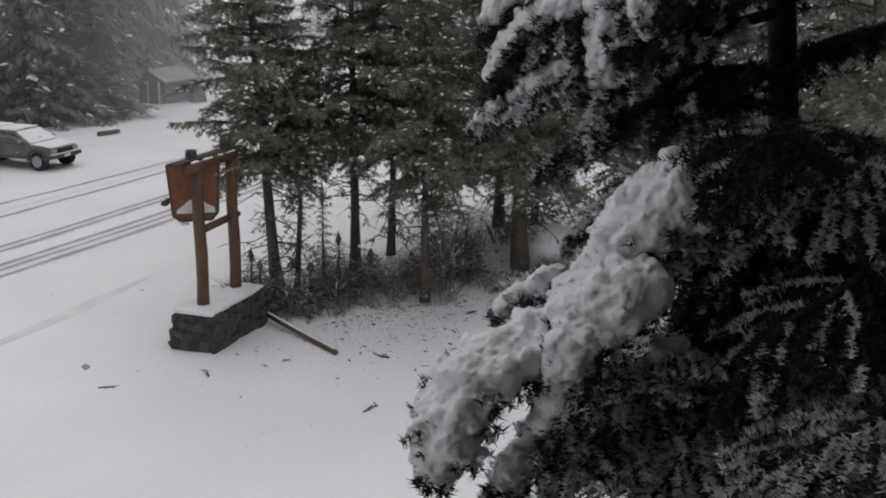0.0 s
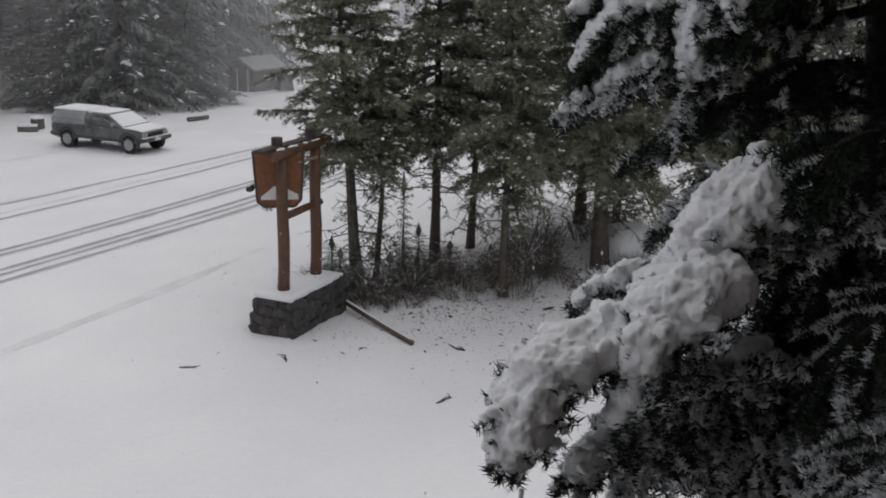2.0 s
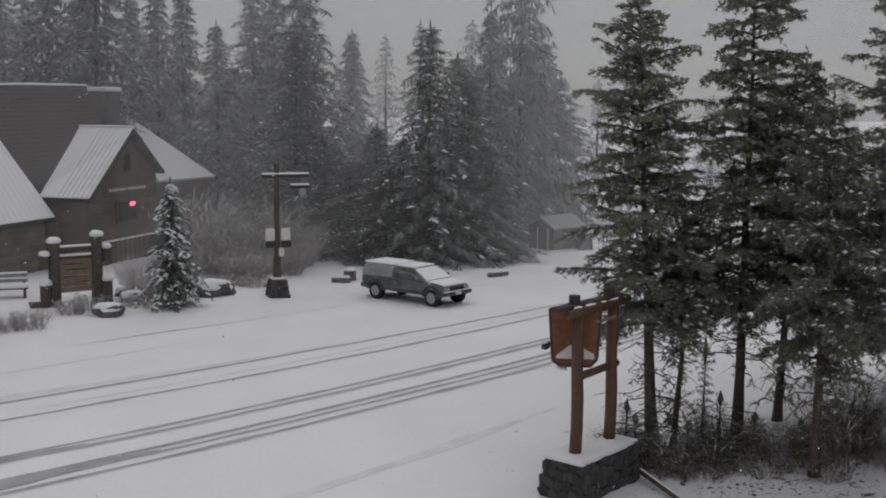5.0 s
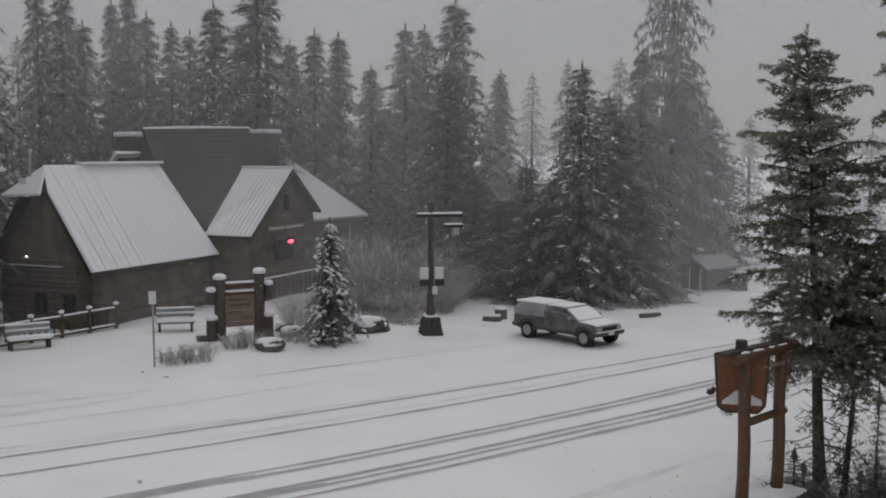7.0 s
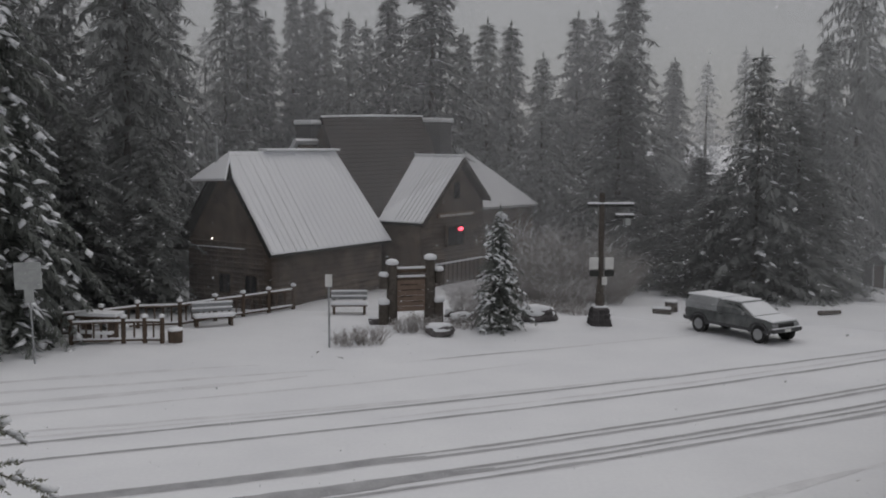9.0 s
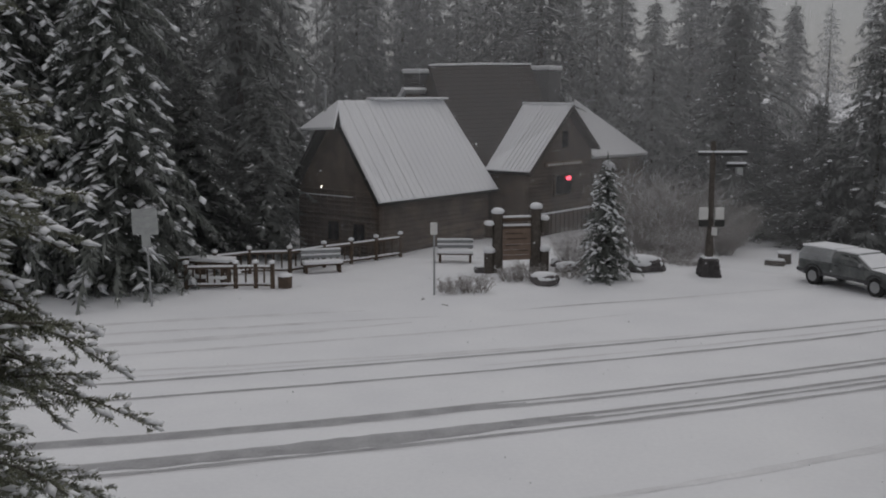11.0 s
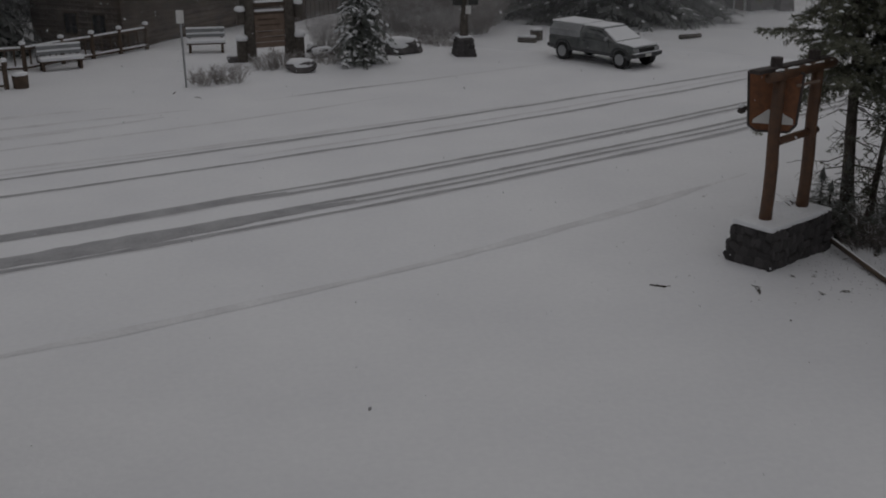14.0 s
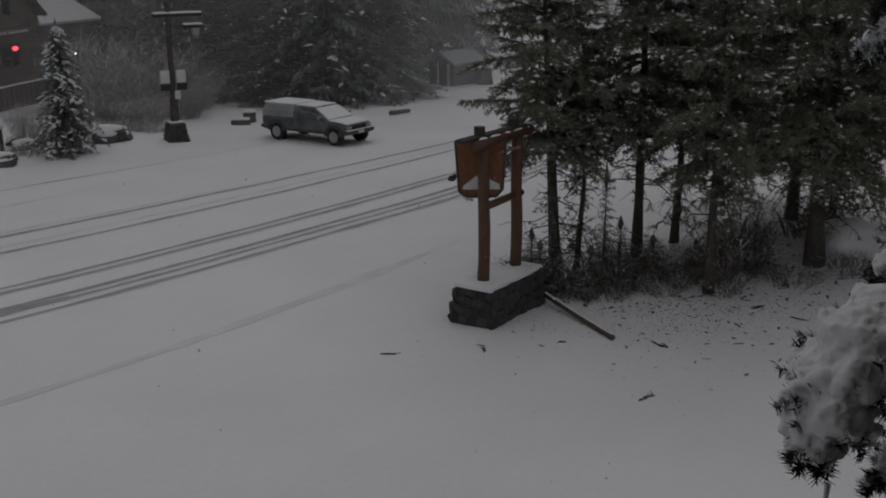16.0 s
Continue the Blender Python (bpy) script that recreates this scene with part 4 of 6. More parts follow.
for k in range(10):
    lump(bm, (random.uniform(-0.8, 0.8), random.uniform(-0.3, 0.3), 0.77), 0.16, 0.3, 0.2, k)
part("snow_cap", bm, SNOW_LUMP, plinth, "snow lying on the plinth")
for x in (-0.56, 0.63):
    bm = bmesh.new()
    pts = [(x + 0.012 * math.sin(k), 0.01 * math.cos(k * 2), 0.72 + k * 0.54) for k in range(6)]
    tube(bm, pts, [0.118, 0.112, 0.114, 0.108, 0.11, 0.105], 14)
    part("log_post", bm, LOG, sign, "varnished round log post", True)
    bm = bmesh.new()
    tube(bm, [(x, 0.1, 3.35), (x, 0.1, 3.72)], [0.11, 0.105], 10)
    part("beam_stub", bm, SHINGLE, sign)
bm = bmesh.new()
tube(bm, [(-1.0, -0.06, 3.42), (-0.4, -0.06, 3.44), (1.05, -0.06, 3.48)], [0.085, 0.095, 0.09], 10)
beam = part("beam", bm, LOG, sign, "log cross beam dusted with snow", True)
bm = bmesh.new()
box(bm, -0.05, 0.1, 3.53, 2.3, 0.22, 0.07, bevel=0.015)
part("cover_board", bm, SHINGLE, sign, "dark cover board above the beam")
for x, w in ((-0.7, 0.22), (-0.3, 0.34), (0.15, 0.16), (0.5, 0.4), (0.86, 0.14)):
    bm = bmesh.new()
    lump(bm, (x, -0.08, 3.535), (w / 2, 0.045, 0.02), 1, 0.5, x * 9, 2)
    part("snow_patch", bm, SNOW_LUMP, beam)
bm = bmesh.new()
box(bm, 0.1, -0.16, 3.22, 0.7, 0.05, 0.05, bevel=0.01)
part("bracket", bm, PALE_WOOD, sign, "pale bracket touched with snow")
bm = bmesh.new()
tube(bm, [(-0.5, 0.02, 2.2), (0.85, 0.02, 2.24)], [0.075, 0.07], 10)
part("cross_log", bm, LOG, sign, "lower cross log", True)
bt = Matrix.Translation((-0.36, 0.21, 0)) @ Matrix.Rotation(radians(-56.0), 4, "Z")
bm = bmesh.new()
prism(bm, [(-0.47, 3.42), (0.47, 3.42), (0.42, 2.5), (0.3, 2.36), (-0.26, 2.36), (-0.4, 2.46)], bt, 0.07)
board = part("board", bm, BOARD, sign, "orange-brown carved wooden board")
bm = bmesh.new()
prism(bm, [(-0.33, 2.5), (-0.02, 2.5), (-0.02, 2.74), (-0.08, 2.76), (-0.2, 2.66), (-0.33, 2.56)], bt @ Matrix.Translation((0, -0.042, 0)), 0.014)
part("painted_peak", bm, WHITE_PAINT, board, "white painted mountain")
bm = bmesh.new()
prism(bm, [(0.06, 2.5), (0.37, 2.5), (0.36, 2.6), (0.2, 2.68), (0.09, 2.8), (0.06, 2.78)], bt @ Matrix.Translation((0, -0.042, 0)), 0.014)
part("painted_peak", bm, WHITE_PAINT, board, "white painted mountain")
bm = bmesh.new()
for x0, z0, x1, z1 in ((-0.47, 3.42, 0.47, 3.42), (-0.47, 3.42, -0.4, 2.46), (0.47, 3.42, 0.42, 2.5), (-0.4, 2.46, -0.26, 2.36), (-0.26, 2.36, 0.3, 2.36), (0.3, 2.36, 0.42, 2.5)):
    tube(bm, [bt @ Vector((x0, -0.02, z0)), bt @ Vector((x1, -0.02, z1))], [0.028, 0.028], 6)
part("board_frame", bm, SHINGLE, board, "dark frame round the board")
bm = bmesh.new()
lump(bm, bt @ Vector((-0.53, 0.0, 2.72)), (0.12, 0.06, 0.07), 1, 0.5, 5, 2)
carve = part("carved_bracket", bm, SHINGLE, board, "dark carved bracket with snow")
bm = bmesh.new()
lump(bm, bt @ Vector((-0.54, 0.0, 2.79)), (0.1, 0.055, 0.035), 1, 0.3, 6, 2)
part("snow_cap", bm, SNOW_LUMP, board)
bm = bmesh.new()
for k in range(5):
    a = Vector((0.45 + 0.05 * k, 0.15, 0.8))
    tube(bm, [a, a + Vector((random.uniform(-0.2, 0.1), random.uniform(-0.1, 0.1), random.uniform(0.02, 0.1)))], [0.012, 0.006], 5)
part("twig_litter", bm, TWIG, sign)

# stones of the plinth
stone_mesh = []
for k in range(6):
    bm = bmesh.new()
    bmesh.ops.create_cube(bm, size=1.0)
    bmesh.ops.bevel(bm, geom=list(bm.edges), offset=0.18, segments=1, affect="EDGES")
    for v in bm.verts:
        v.co *= 1 + 0.2 * noise.noise(v.co * 2 + Vector((k * 7, 0, 0)))
    me = bpy.data.meshes.new("stone")
    bm.to_mesh(me)
    bm.free()
    me.materials.append(STONE)
    stone_mesh.append(me)
rs = random.Random(8)
for (ax, ay, bx, by) in ((-1, -0.46, 1, -0.46), (1, -0.46, 1, 0.46), (1, 0.46, -1, 0.46), (-1, 0.46, -1, -0.46)):
    length = math.hypot(bx - ax, by - ay)
    for row in range(4):
        pos = -0.08 + rs.uniform(0, 0.14)
        while pos < length - 0.03:
            w = min(rs.uniform(0.09, 0.27), length - pos + 0.03)
            zc = 0.08 + row * 0.175 + rs.uniform(-0.04, 0.04)
            inset = 1 - 0.1 * (zc / 0.7)
            s = (pos + w / 2) / length
            st = new("stone", rs.choice(stone_mesh))
            st.parent = plinth
            st.matrix_basis = Matrix.Translation(((ax + (bx - ax) * s) * (inset if abs(ax - bx) < 0.1 else 1 - 0.06 * zc), (ay + (by - ay) * s) * (inset - 0.08 * zc), zc)) @ Matrix.Rotation(math.atan2(by - ay, bx - ax), 4, "Z") @ Matrix.Rotation(rs.uniform(-0.55, 0.55), 4, "Y") @ Matrix.Diagonal((w, rs.uniform(0.06, 0.14), rs.uniform(0.12, 0.25), 1))
            pos += w * 0.95

bm = bmesh.new()
tube(bm, [(0, 0.05, 0.17), (0.07, -1.25, 0.1), (0.11, -2.55, 0.07)], [0.055, 0.055, 0.05], 10)
fallen = part("fallen_pole", bm, OLD_WOOD, None, "", True)
fallen.matrix_world = pose(9.63, 18.5, 0.0)
tagged(fallen, "long peeled log pole lying in the snow against the plinth", "log")
bm = bmesh.new()
tube(bm, [(0, 0.0, 0.212), (0.07, -1.25, 0.142), (0.11, -2.5, 0.106)], [0.022, 0.024, 0.02], 6)
part("snow_cap", bm, SNOW_LUMP, fallen, "thin snow on the pole")

# ---------------------------------------------------------------- pickup with a canopy
truck = empty("pickup", pose(10.7, 39.15, 0.0, 0, 0, -55.5), "dark green pickup with snow-covered canopy parked in the snow", "car")


def car_shell(name, sections, material, label="", parent=None, smooth=False):
    """Lofted body: rows of (x, half width low, half width high, z low, z high)."""
    bm = bmesh.new()
    rings = []
    for x, wl, wh, zl, zh in sections:
        c = 0.05
        ring = [(x, -wl, zl), (x, -wl - 0.01, (zl + zh) / 2), (x, -wh, zh - c), (x, -wh + c, zh), (x, wh - c, zh), (x, wh, zh - c), (x, wl + 0.01, (zl + zh) / 2), (x, wl, zl)]
        rings.append([bm.verts.new(p) for p in ring])
    for r0, r1 in zip(rings, rings[1:]):
        for k in range(8):
            bm.faces.new((r0[k], r1[k], r1[(k + 1) % 8], r0[(k + 1) % 8]))
    bm.faces.new(rings[0])
    bm.faces.new(rings[-1][::-1])
    bmesh.ops.recalc_face_normals(bm, faces=bm.faces)
    return part(name, bm, material, parent if parent is not None else truck, label, smooth)


car_shell("body", [(-2.1, 0.76, 0.78, 0.5, 0.86), (-2.02, 0.8, 0.8, 0.42, 0.9), (-0.6, 0.82, 0.81, 0.41, 0.92), (0.7, 0.82, 0.8, 0.41, 0.92), (0.95, 0.82, 0.78, 0.41, 0.9),
                   (1.62, 0.81, 0.75, 0.42, 0.85), (1.86, 0.78, 0.71, 0.46, 0.8), (1.93, 0.73, 0.67, 0.48, 0.74)], PAINT, "dark grey-green lower body")
car_shell("cladding", [(-2.12, 0.78, 0.8, 0.45, 0.55), (-2.0, 0.83, 0.83, 0.4, 0.55), (1.82, 0.84, 0.83, 0.4, 0.55), (1.94, 0.78, 0.78, 0.44, 0.53)], PAINT_LOW, "grey lower trim")
cab = car_shell("cab", [(-0.55, 0.78, 0.65, 0.9, 1.3), (-0.35, 0.78, 0.66, 0.9, 1.34), (0.3, 0.78, 0.64, 0.9, 1.32), (0.5, 0.78, 0.6, 0.9, 1.26), (1.1, 0.76, 0.72, 0.88, 0.92)], PAINT, "cab")
canopy = car_shell("canopy", [(-2.1, 0.77, 0.62, 0.88, 1.22), (-2.03, 0.78, 0.66, 0.88, 1.32), (-1.7, 0.78, 0.67, 0.88, 1.35), (-0.6, 0.78, 0.67, 0.88, 1.36), (-0.57, 0.78, 0.66, 0.88, 1.32)], CANOPY, "grey frosted bed canopy")
for s in (-1, 1):
    for nm, pts, ma, ow in (("side_window", ((-0.45, 0.785, 0.96), (0.12, 0.785, 0.96), (0.12, 0.69, 1.25), (-0.4, 0.69, 1.25)), GLASS, cab),
                            ("side_window", ((0.2, 0.785, 0.96), (0.84, 0.775, 0.96), (0.42, 0.68, 1.22), (0.2, 0.69, 1.25)), GLASS, cab),
                            ("canopy_window", ((-2.0, 0.79, 0.98), (-0.72, 0.79, 0.98), (-0.75, 0.71, 1.24), (-1.95, 0.71, 1.24)), SIGN_BACK, canopy)):
        bm = bmesh.new()
        vs = [bm.verts.new((p[0], s * p[1], p[2])) for p in pts]
        bm.faces.new(vs)
        bmesh.ops.solidify(bm, geom=list(bm.faces), thickness=0.02)
        part(nm, bm, ma, ow)
    bm = bmesh.new()
    box(bm, 0.78, s * 0.88, 1.0, 0.1, 0.14, 0.12, bevel=0.03)
    part("mirror", bm, STEEL, cab, "snow-dusted wing mirror")
    bm = bmesh.new()
    box(bm, 1.91, s * 0.56, 0.68, 0.08, 0.28, 0.12, bevel=0.02)
    part("headlight", bm, STEEL, truck, "clear headlight")
    bm = bmesh.new()
    box(bm, -2.1, s * 0.7, 0.72, 0.05, 0.12, 0.22, bevel=0.01)
    part("tail_light", bm, TAIL_RED, truck, "red tail light")
    for nm, x0, x1 in (("door", -0.5, 0.86),):
        bm = bmesh.new()
        box(bm, (x0 + x1) / 2, s * 0.82, 0.72, x1 - x0, 0.02, 0.36, bevel=0.008)
        dr = part(nm, bm, PAINT, truck)
        bm = bmesh.new()
        box(bm, x0 + 0.18, s * 0.836, 0.84, 0.14, 0.02, 0.03)
        part("door_handle", bm, RUBBER, dr)
    for x in (-1.36, 1.4):
        bm = bmesh.new()
        prof = []
        for k in range(9):
            a = math.pi * k / 8
            prof.append((x + 0.43 * math.cos(a), 0.36 + 0.42 * math.sin(a)))
        for k in range(8, -1, -1):
            a = math.pi * k / 8
            prof.append((x + 0.36 * math.cos(a), 0.36 + 0.35 * math.sin(a)))
        for k in range(8):
            q4 = [prof[k], prof[k + 1], prof[16 - k], prof[17 - k]]
            f0 = [bm.verts.new((p[0], s * 0.87, p[1])) for p in q4]
            f1 = [bm.verts.new((p[0], s * 0.68, p[1])) for p in q4]
            bm.faces.new(f0)
            for i in range(4):
                bm.faces.new((f0[i], f0[(i + 1) % 4], f1[(i + 1) % 4], f1[i]))
        part("wheel_arch", bm, PAINT_LOW, truck, "grey wheel arch flare")
        bm = bmesh.new()
        tube(bm, [(x, s * 0.6, 0.33), (x, s * 0.63, 0.33), (x, s * 0.82, 0.33), (x, s * 0.845, 0.33)], [0.27, 0.335, 0.335, 0.28], 24)
        wheel = part("wheel", bm, RUBBER, truck, "black off-road tyre")
        bm = bmesh.new()
        tube(bm, [(x, s * 0.83, 0.33), (x, s * 0.852, 0.33), (x, s * 0.858, 0.33)], [0.2, 0.2, 0.1], 18)
        part("rim", bm, STEEL, wheel, "grey steel rim dusted with snow")
bm = bmesh.new()
slab(bm, [(0.46, -0.6, 1.31), (0.46, 0.6, 1.31), (1.1, 0.7, 0.95), (1.1, -0.7, 0.95)], 0.05)
part("windscreen", bm, SNOW_LUMP, cab, "windscreen covered in snow")
bm = bmesh.new()
box(bm, -1.36, 0, 1.37, 1.5, 1.24, 0.07, bevel=0.033)
box(bm, -0.08, 0, 1.345, 0.95, 1.18, 0.07, bevel=0.033)
part("roof_snow", bm, SNOW_LUMP, truck, "snow layer on the roof", True)
bm = bmesh.new()
slab(bm, [(1.12, -0.72, 0.92), (1.12, 0.72, 0.92), (1.9, 0.66, 0.835), (1.9, -0.66, 0.835)], 0.05)
part("bonnet_snow", bm, SNOW_LUMP, truck, "thin snow on the bonnet")
bm = bmesh.new()
box(bm, 1.94, 0, 0.67, 0.06, 0.82, 0.15, bevel=0.02)
part("grille", bm, RUBBER, truck, "black grille")
bm = bmesh.new()
box(bm, 1.96, 0, 0.5, 0.14, 1.6, 0.15, bevel=0.04)
bump_ob = part("front_bumper", bm, PAINT_LOW, truck, "grey front bumper with snow along its top")
bm = bmesh.new()
box(bm, 1.96, 0, 0.585, 0.12, 1.5, 0.03, bevel=0.01)
part("snow_line", bm, SNOW_LUMP, bump_ob)
bm = bmesh.new()
box(bm, 2.035, 0, 0.5, 0.012, 0.32, 0.11)
part("plate_bar", bm, WHITE_PAINT, bump_ob)
bm = bmesh.new()
box(bm, -2.14, 0, 0.48, 0.14, 1.55, 0.14, bevel=0.04)
part("rear_bumper", bm, PAINT_LOW, truck)
bm = bmesh.new()
box(bm, 0, 0, 0.46, 3.7, 1.0, 0.14)
part("chassis", bm, RUBBER, truck)

# ---------------------------------------------------------------- lamp and notice post on a stone foot
post = empty("notice_lamp_post", pose(5.65, 40.75, 0.04, 0, 0, 8), "dark lamp post with notice boxes on a stone foot", "lamp post")
bm = bmesh.new()
lo = [bm.verts.new((sx * 0.41, sy * 0.41, -0.15)) for sx, sy in ((-1, -1), (1, -1), (1, 1), (-1, 1))]
hi = [bm.verts.new((sx * 0.27, sy * 0.27, 0.72)) for sx, sy in ((-1, -1), (1, -1), (1, 1), (-1, 1))]
for i in range(4):
    bm.faces.new((lo[i], lo[(i + 1) % 4], hi[(i + 1) % 4], hi[i]))
bm.faces.new(hi)
foot = part("stone_foot", bm, ROCK, post, "tapered dark stone foot")
bm = bmesh.new()
box(bm, 0, 0, 0.75, 0.52, 0.52, 0.07, bevel=0.03)
part("snow_cap", bm, SNOW_LUMP, foot)
rs2 = random.Random(12)
for side_n in range(4):
    turn = Matrix.Rotation(radians(90 * side_n), 4, "Z")
    for row in range(4):
        for col in range(3):
            z = 0.03 + row * 0.18 + rs2.uniform(-0.02, 0.02)
            reach = 0.41 - 0.14 * (z + 0.15) / 0.87
            st = new("stone", stone_mesh[(row + col + side_n) % 6])
            st.parent = foot
            st.matrix_basis = turn @ Matrix.Translation(((col - 1) * reach * 0.64, -reach, z)) @ Matrix.Rotation(rs2.uniform(-0.3, 0.3), 4, "Y") @ Matrix.Diagonal((reach * 0.66, 0.07, 0.19, 1))
bm = bmesh.new()
tube(bm, [(0, 0, 0.7), (0, 0, 1.6)], [0.17, 0.14], 10)
tube(bm, [(0, 0, 1.6), (0, 0, 5.1)], [0.11, 0.1], 10)
part("pole", bm, BARK, post, "thick dark wooden pole")
for x0, x1, z in ((-0.55, 1.25, 4.62), (0.55, 1.25, 4.2)):
    bm = bmesh.new()
    box(bm, (x0 + x1) / 2, 0, z, x1 - x0, 0.14, 0.12, bevel=0.02)
    arm = part("arm", bm, DARK_METAL, post, "horizontal lamp arm topped with snow")
    bm = bmesh.new()
    box(bm, (x0 + x1) / 2, 0, z + 0.09, x1 - x0, 0.2, 0.07, bevel=0.03)
    part("snow_cap", bm, SNOW_LUMP, arm)
bm = bmesh.new()
box(bm, 1.0, 0, 4.0, 0.24, 0.24, 0.26, bevel=0.03)
part("lantern", bm, SIGN_BACK, post, "small grey lantern box")
for x in (-0.3, 0.3):
    bm = bmesh.new()
    box(bm, x, -0.12, 2.42, 0.34, 0.1, 0.46, bevel=0.02)
    nb = part("notice_box", bm, WHITE_PAINT, post, "pale notice box")
    bm = bmesh.new()
    box(bm, x, -0.18, 2.05, 0.36, 0.1, 0.24, bevel=0.02)
    part("lower_box", bm, DARK_METAL, nb)
bm = bmesh.new()
box(bm, 0.12, -0.16, 1.75, 0.2, 0.06, 0.3, bevel=0.01)
part("small_plate", bm, WHITE_PAINT, post)

# ---------------------------------------------------------------- wooden notice board between thick log posts
info = empty("notice_board", pose(-1.58, 40.45, 0.1, 0, 0, 20), "rustic notice board between thick log posts with snow caps", "sign")
for x, h in ((-0.76, 2.3), (0.76, 2.45)):
    bm = bmesh.new()
    tube(bm, [(x, 0, -0.2), (x, 0, 1.0), (x, 0, h)], [0.23, 0.2, 0.19], 12)
    lp = part("log_post", bm, BARK, info, "thick weathered log post", True)
    bm = bmesh.new()
    lump(bm, (x, 0, h + 0.07), 0.26, 0.55, 0.15, x)
    part("snow_cap", bm, SNOW_LUMP, lp, "snow cap", True)
    sx = x + (-0.34 if x < 0 else 0.34)
    for hh, rr in ((h - 0.42, 0.16), (0.85, 0.2)):
        bm = bmesh.new()
        tube(bm, [(sx, -0.05, hh - (0.5 if hh > 1 else 0.95)), (sx, -0.05, hh)], [rr, rr * 0.9], 10)
        sp = part("side_log", bm, BARK, info)
        bm = bmesh.new()
        lump(bm, (sx, -0.05, hh + 0.04), rr * 1.25, 0.6, 0.15, hh)
        part("snow_cap", bm, SNOW_LUMP, sp, "snow cap", True)
for z, r in ((2.02, 0.09), (1.72, 0.07)):
    bm = bmesh.new()
    tube(bm, [(-0.7, 0, z), (0.7, 0, z + 0.03)], [r, r], 10)
    cr = part("cross_log", bm, OLD_WOOD, info)
    bm = bmesh.new()
    box(bm, 0, 0, z + r + 0.03, 1.1, 0.17, 0.08, bevel=0.035)
    part("snow_cap", bm, SNOW_LUMP, cr)
for k in range(6):
    bm = bmesh.new()
    box(bm, 0, -0.02 + 0.008 * (k % 2), 0.58 + k * 0.2, 1.12, 0.05, 0.19, bevel=0.008)
    part("plank", bm, PALE_WOOD, info, "pale brown plank")
for k, (x, z, w) in enumerate(((-0.1, 1.5, 0.7), (0.0, 1.3, 0.8), (-0.2, 1.05, 0.5), (0.25, 0.85, 0.4))):
    bm = bmesh.new()
    box(bm, x, -0.055, z, w, 0.012, 0.04)
    part("letter_bar", bm, OLD_WOOD, info)


def snowy_rock(name, x, y, r, label, seed, turn=0):
    ob = empty(name, pose(x, y, rise(x, y), 0, 0, turn), label, "rock")
    bm = bmesh.new()
    lump(bm, (0, 0, r * 0.25), (r, r * 0.75, r * 0.5), 1, 0.35, seed, 3)
    part("stone_body", bm, ROCK, ob)
    bm = bmesh.new()
    lump(bm, (-0.02, 0.02, r * 0.47), (r * 0.93, r * 0.72, r * 0.36), 1, 0.3, seed, 3)
    part("snow_cap", bm, SNOW_LUMP, ob, "snow cap", True)
    ob["group"] = "boulders in the raised bed"


for x, y, r, sd, tn in ((3.3, 41.3, 0.75, 1.0, 20), (-0.45, 38.1, 0.55, 2.2, 0), (0.35, 40.9, 0.5, 3.7, 40), (-2.75, 40.2, 0.4, 4.1, 10), (0.1, 42.0, 0.4, 6.0, 0)):
    snowy_rock("boulder", x, y, r, "grey boulder under a thick snow cap", sd, tn)
for x, y, r, sd in ((8.75, 44.1, 0.34, 8.0), (9.25, 44.7, 0.36, 9.0)):
    bm = bmesh.new()
    if sd < 8.5:
        tube(bm, [(-0.38, 0, 0.1), (0.0, 0, 0.11), (0.38, 0, 0.1)], [0.15, 0.16, 0.15], 10)
    else:
        tube(bm, [(0, 0, -0.1), (0, 0, 0.2), (0, 0, 0.42)], [0.29, 0.27, 0.27], 12)
    stump = part("cut_log", bm, BARK)
    stump.matrix_world = pose(x, y, rise(x, y), 0, 0, sd * 20)
    tagged(stump, "short cut log block at the edge of the car park", "log", "log blocks")
    bm = bmesh.new()
    if sd < 8.5:
        box(bm, 0, 0, 0.26, 0.74, 0.24, 0.1, bevel=0.045)
    else:
        lump(bm, (0, 0, 0.44), 0.28, 0.35, 0.1, sd)
    part("snow_cap", bm, SNOW_LUMP, stump)
bm = bmesh.new()
lump(bm, (0, 0, 0.2), (0.75, 0.6, 0.55), 1, 0.3, 12, 3)
rk = part("snow_mound", bm, SNOW_LUMP, None, "", True)
rk.matrix_world = pose(16.2, 17.3, rise(16.2, 17.3))
tagged(rk, "rounded mound of snow under the pines", "snow mound")


def signpost(name, x, y, h, plates, label, lean=0.0, face=None):
    ob = empty(name, pose(x, y, rise(x, y), 0, lean, 0), label, "sign")
    bm = bmesh.new()
    tube(bm, [(0, 0, -0.2), (0, 0, h)], [0.035, 0.035], 8)
    part("pole", bm, STEEL, ob)
    for z, w, hh in plates:
        bm = bmesh.new()
        box(bm, 0, -0.05, z, w, 0.025, hh, bevel=0.008)
        pl = part("plate", bm, face or SIGN_BACK, ob, "grey sign plate caked with snow")
        if w > 0.6:
            for k in range(3):
                bm = bmesh.new()
                box(bm, -0.02, -0.068, z + 0.18 - k * 0.2, w * 0.7, 0.008, 0.04)
                part("letter_bar", bm, STEEL, pl)
    return ob


signpost("signpost", -4.2, 35.9, 2.5, ((2.3, 0.24, 0.42),), "slim steel signpost with a small plate", -0.5, WHITE_PAINT)
signpost("signpost", -13.1, 33.0, 3.1, ((2.78, 0.86, 0.85), (2.15, 0.3, 0.42)), "leaning steel signpost with a square plate by the fir", -2.5)


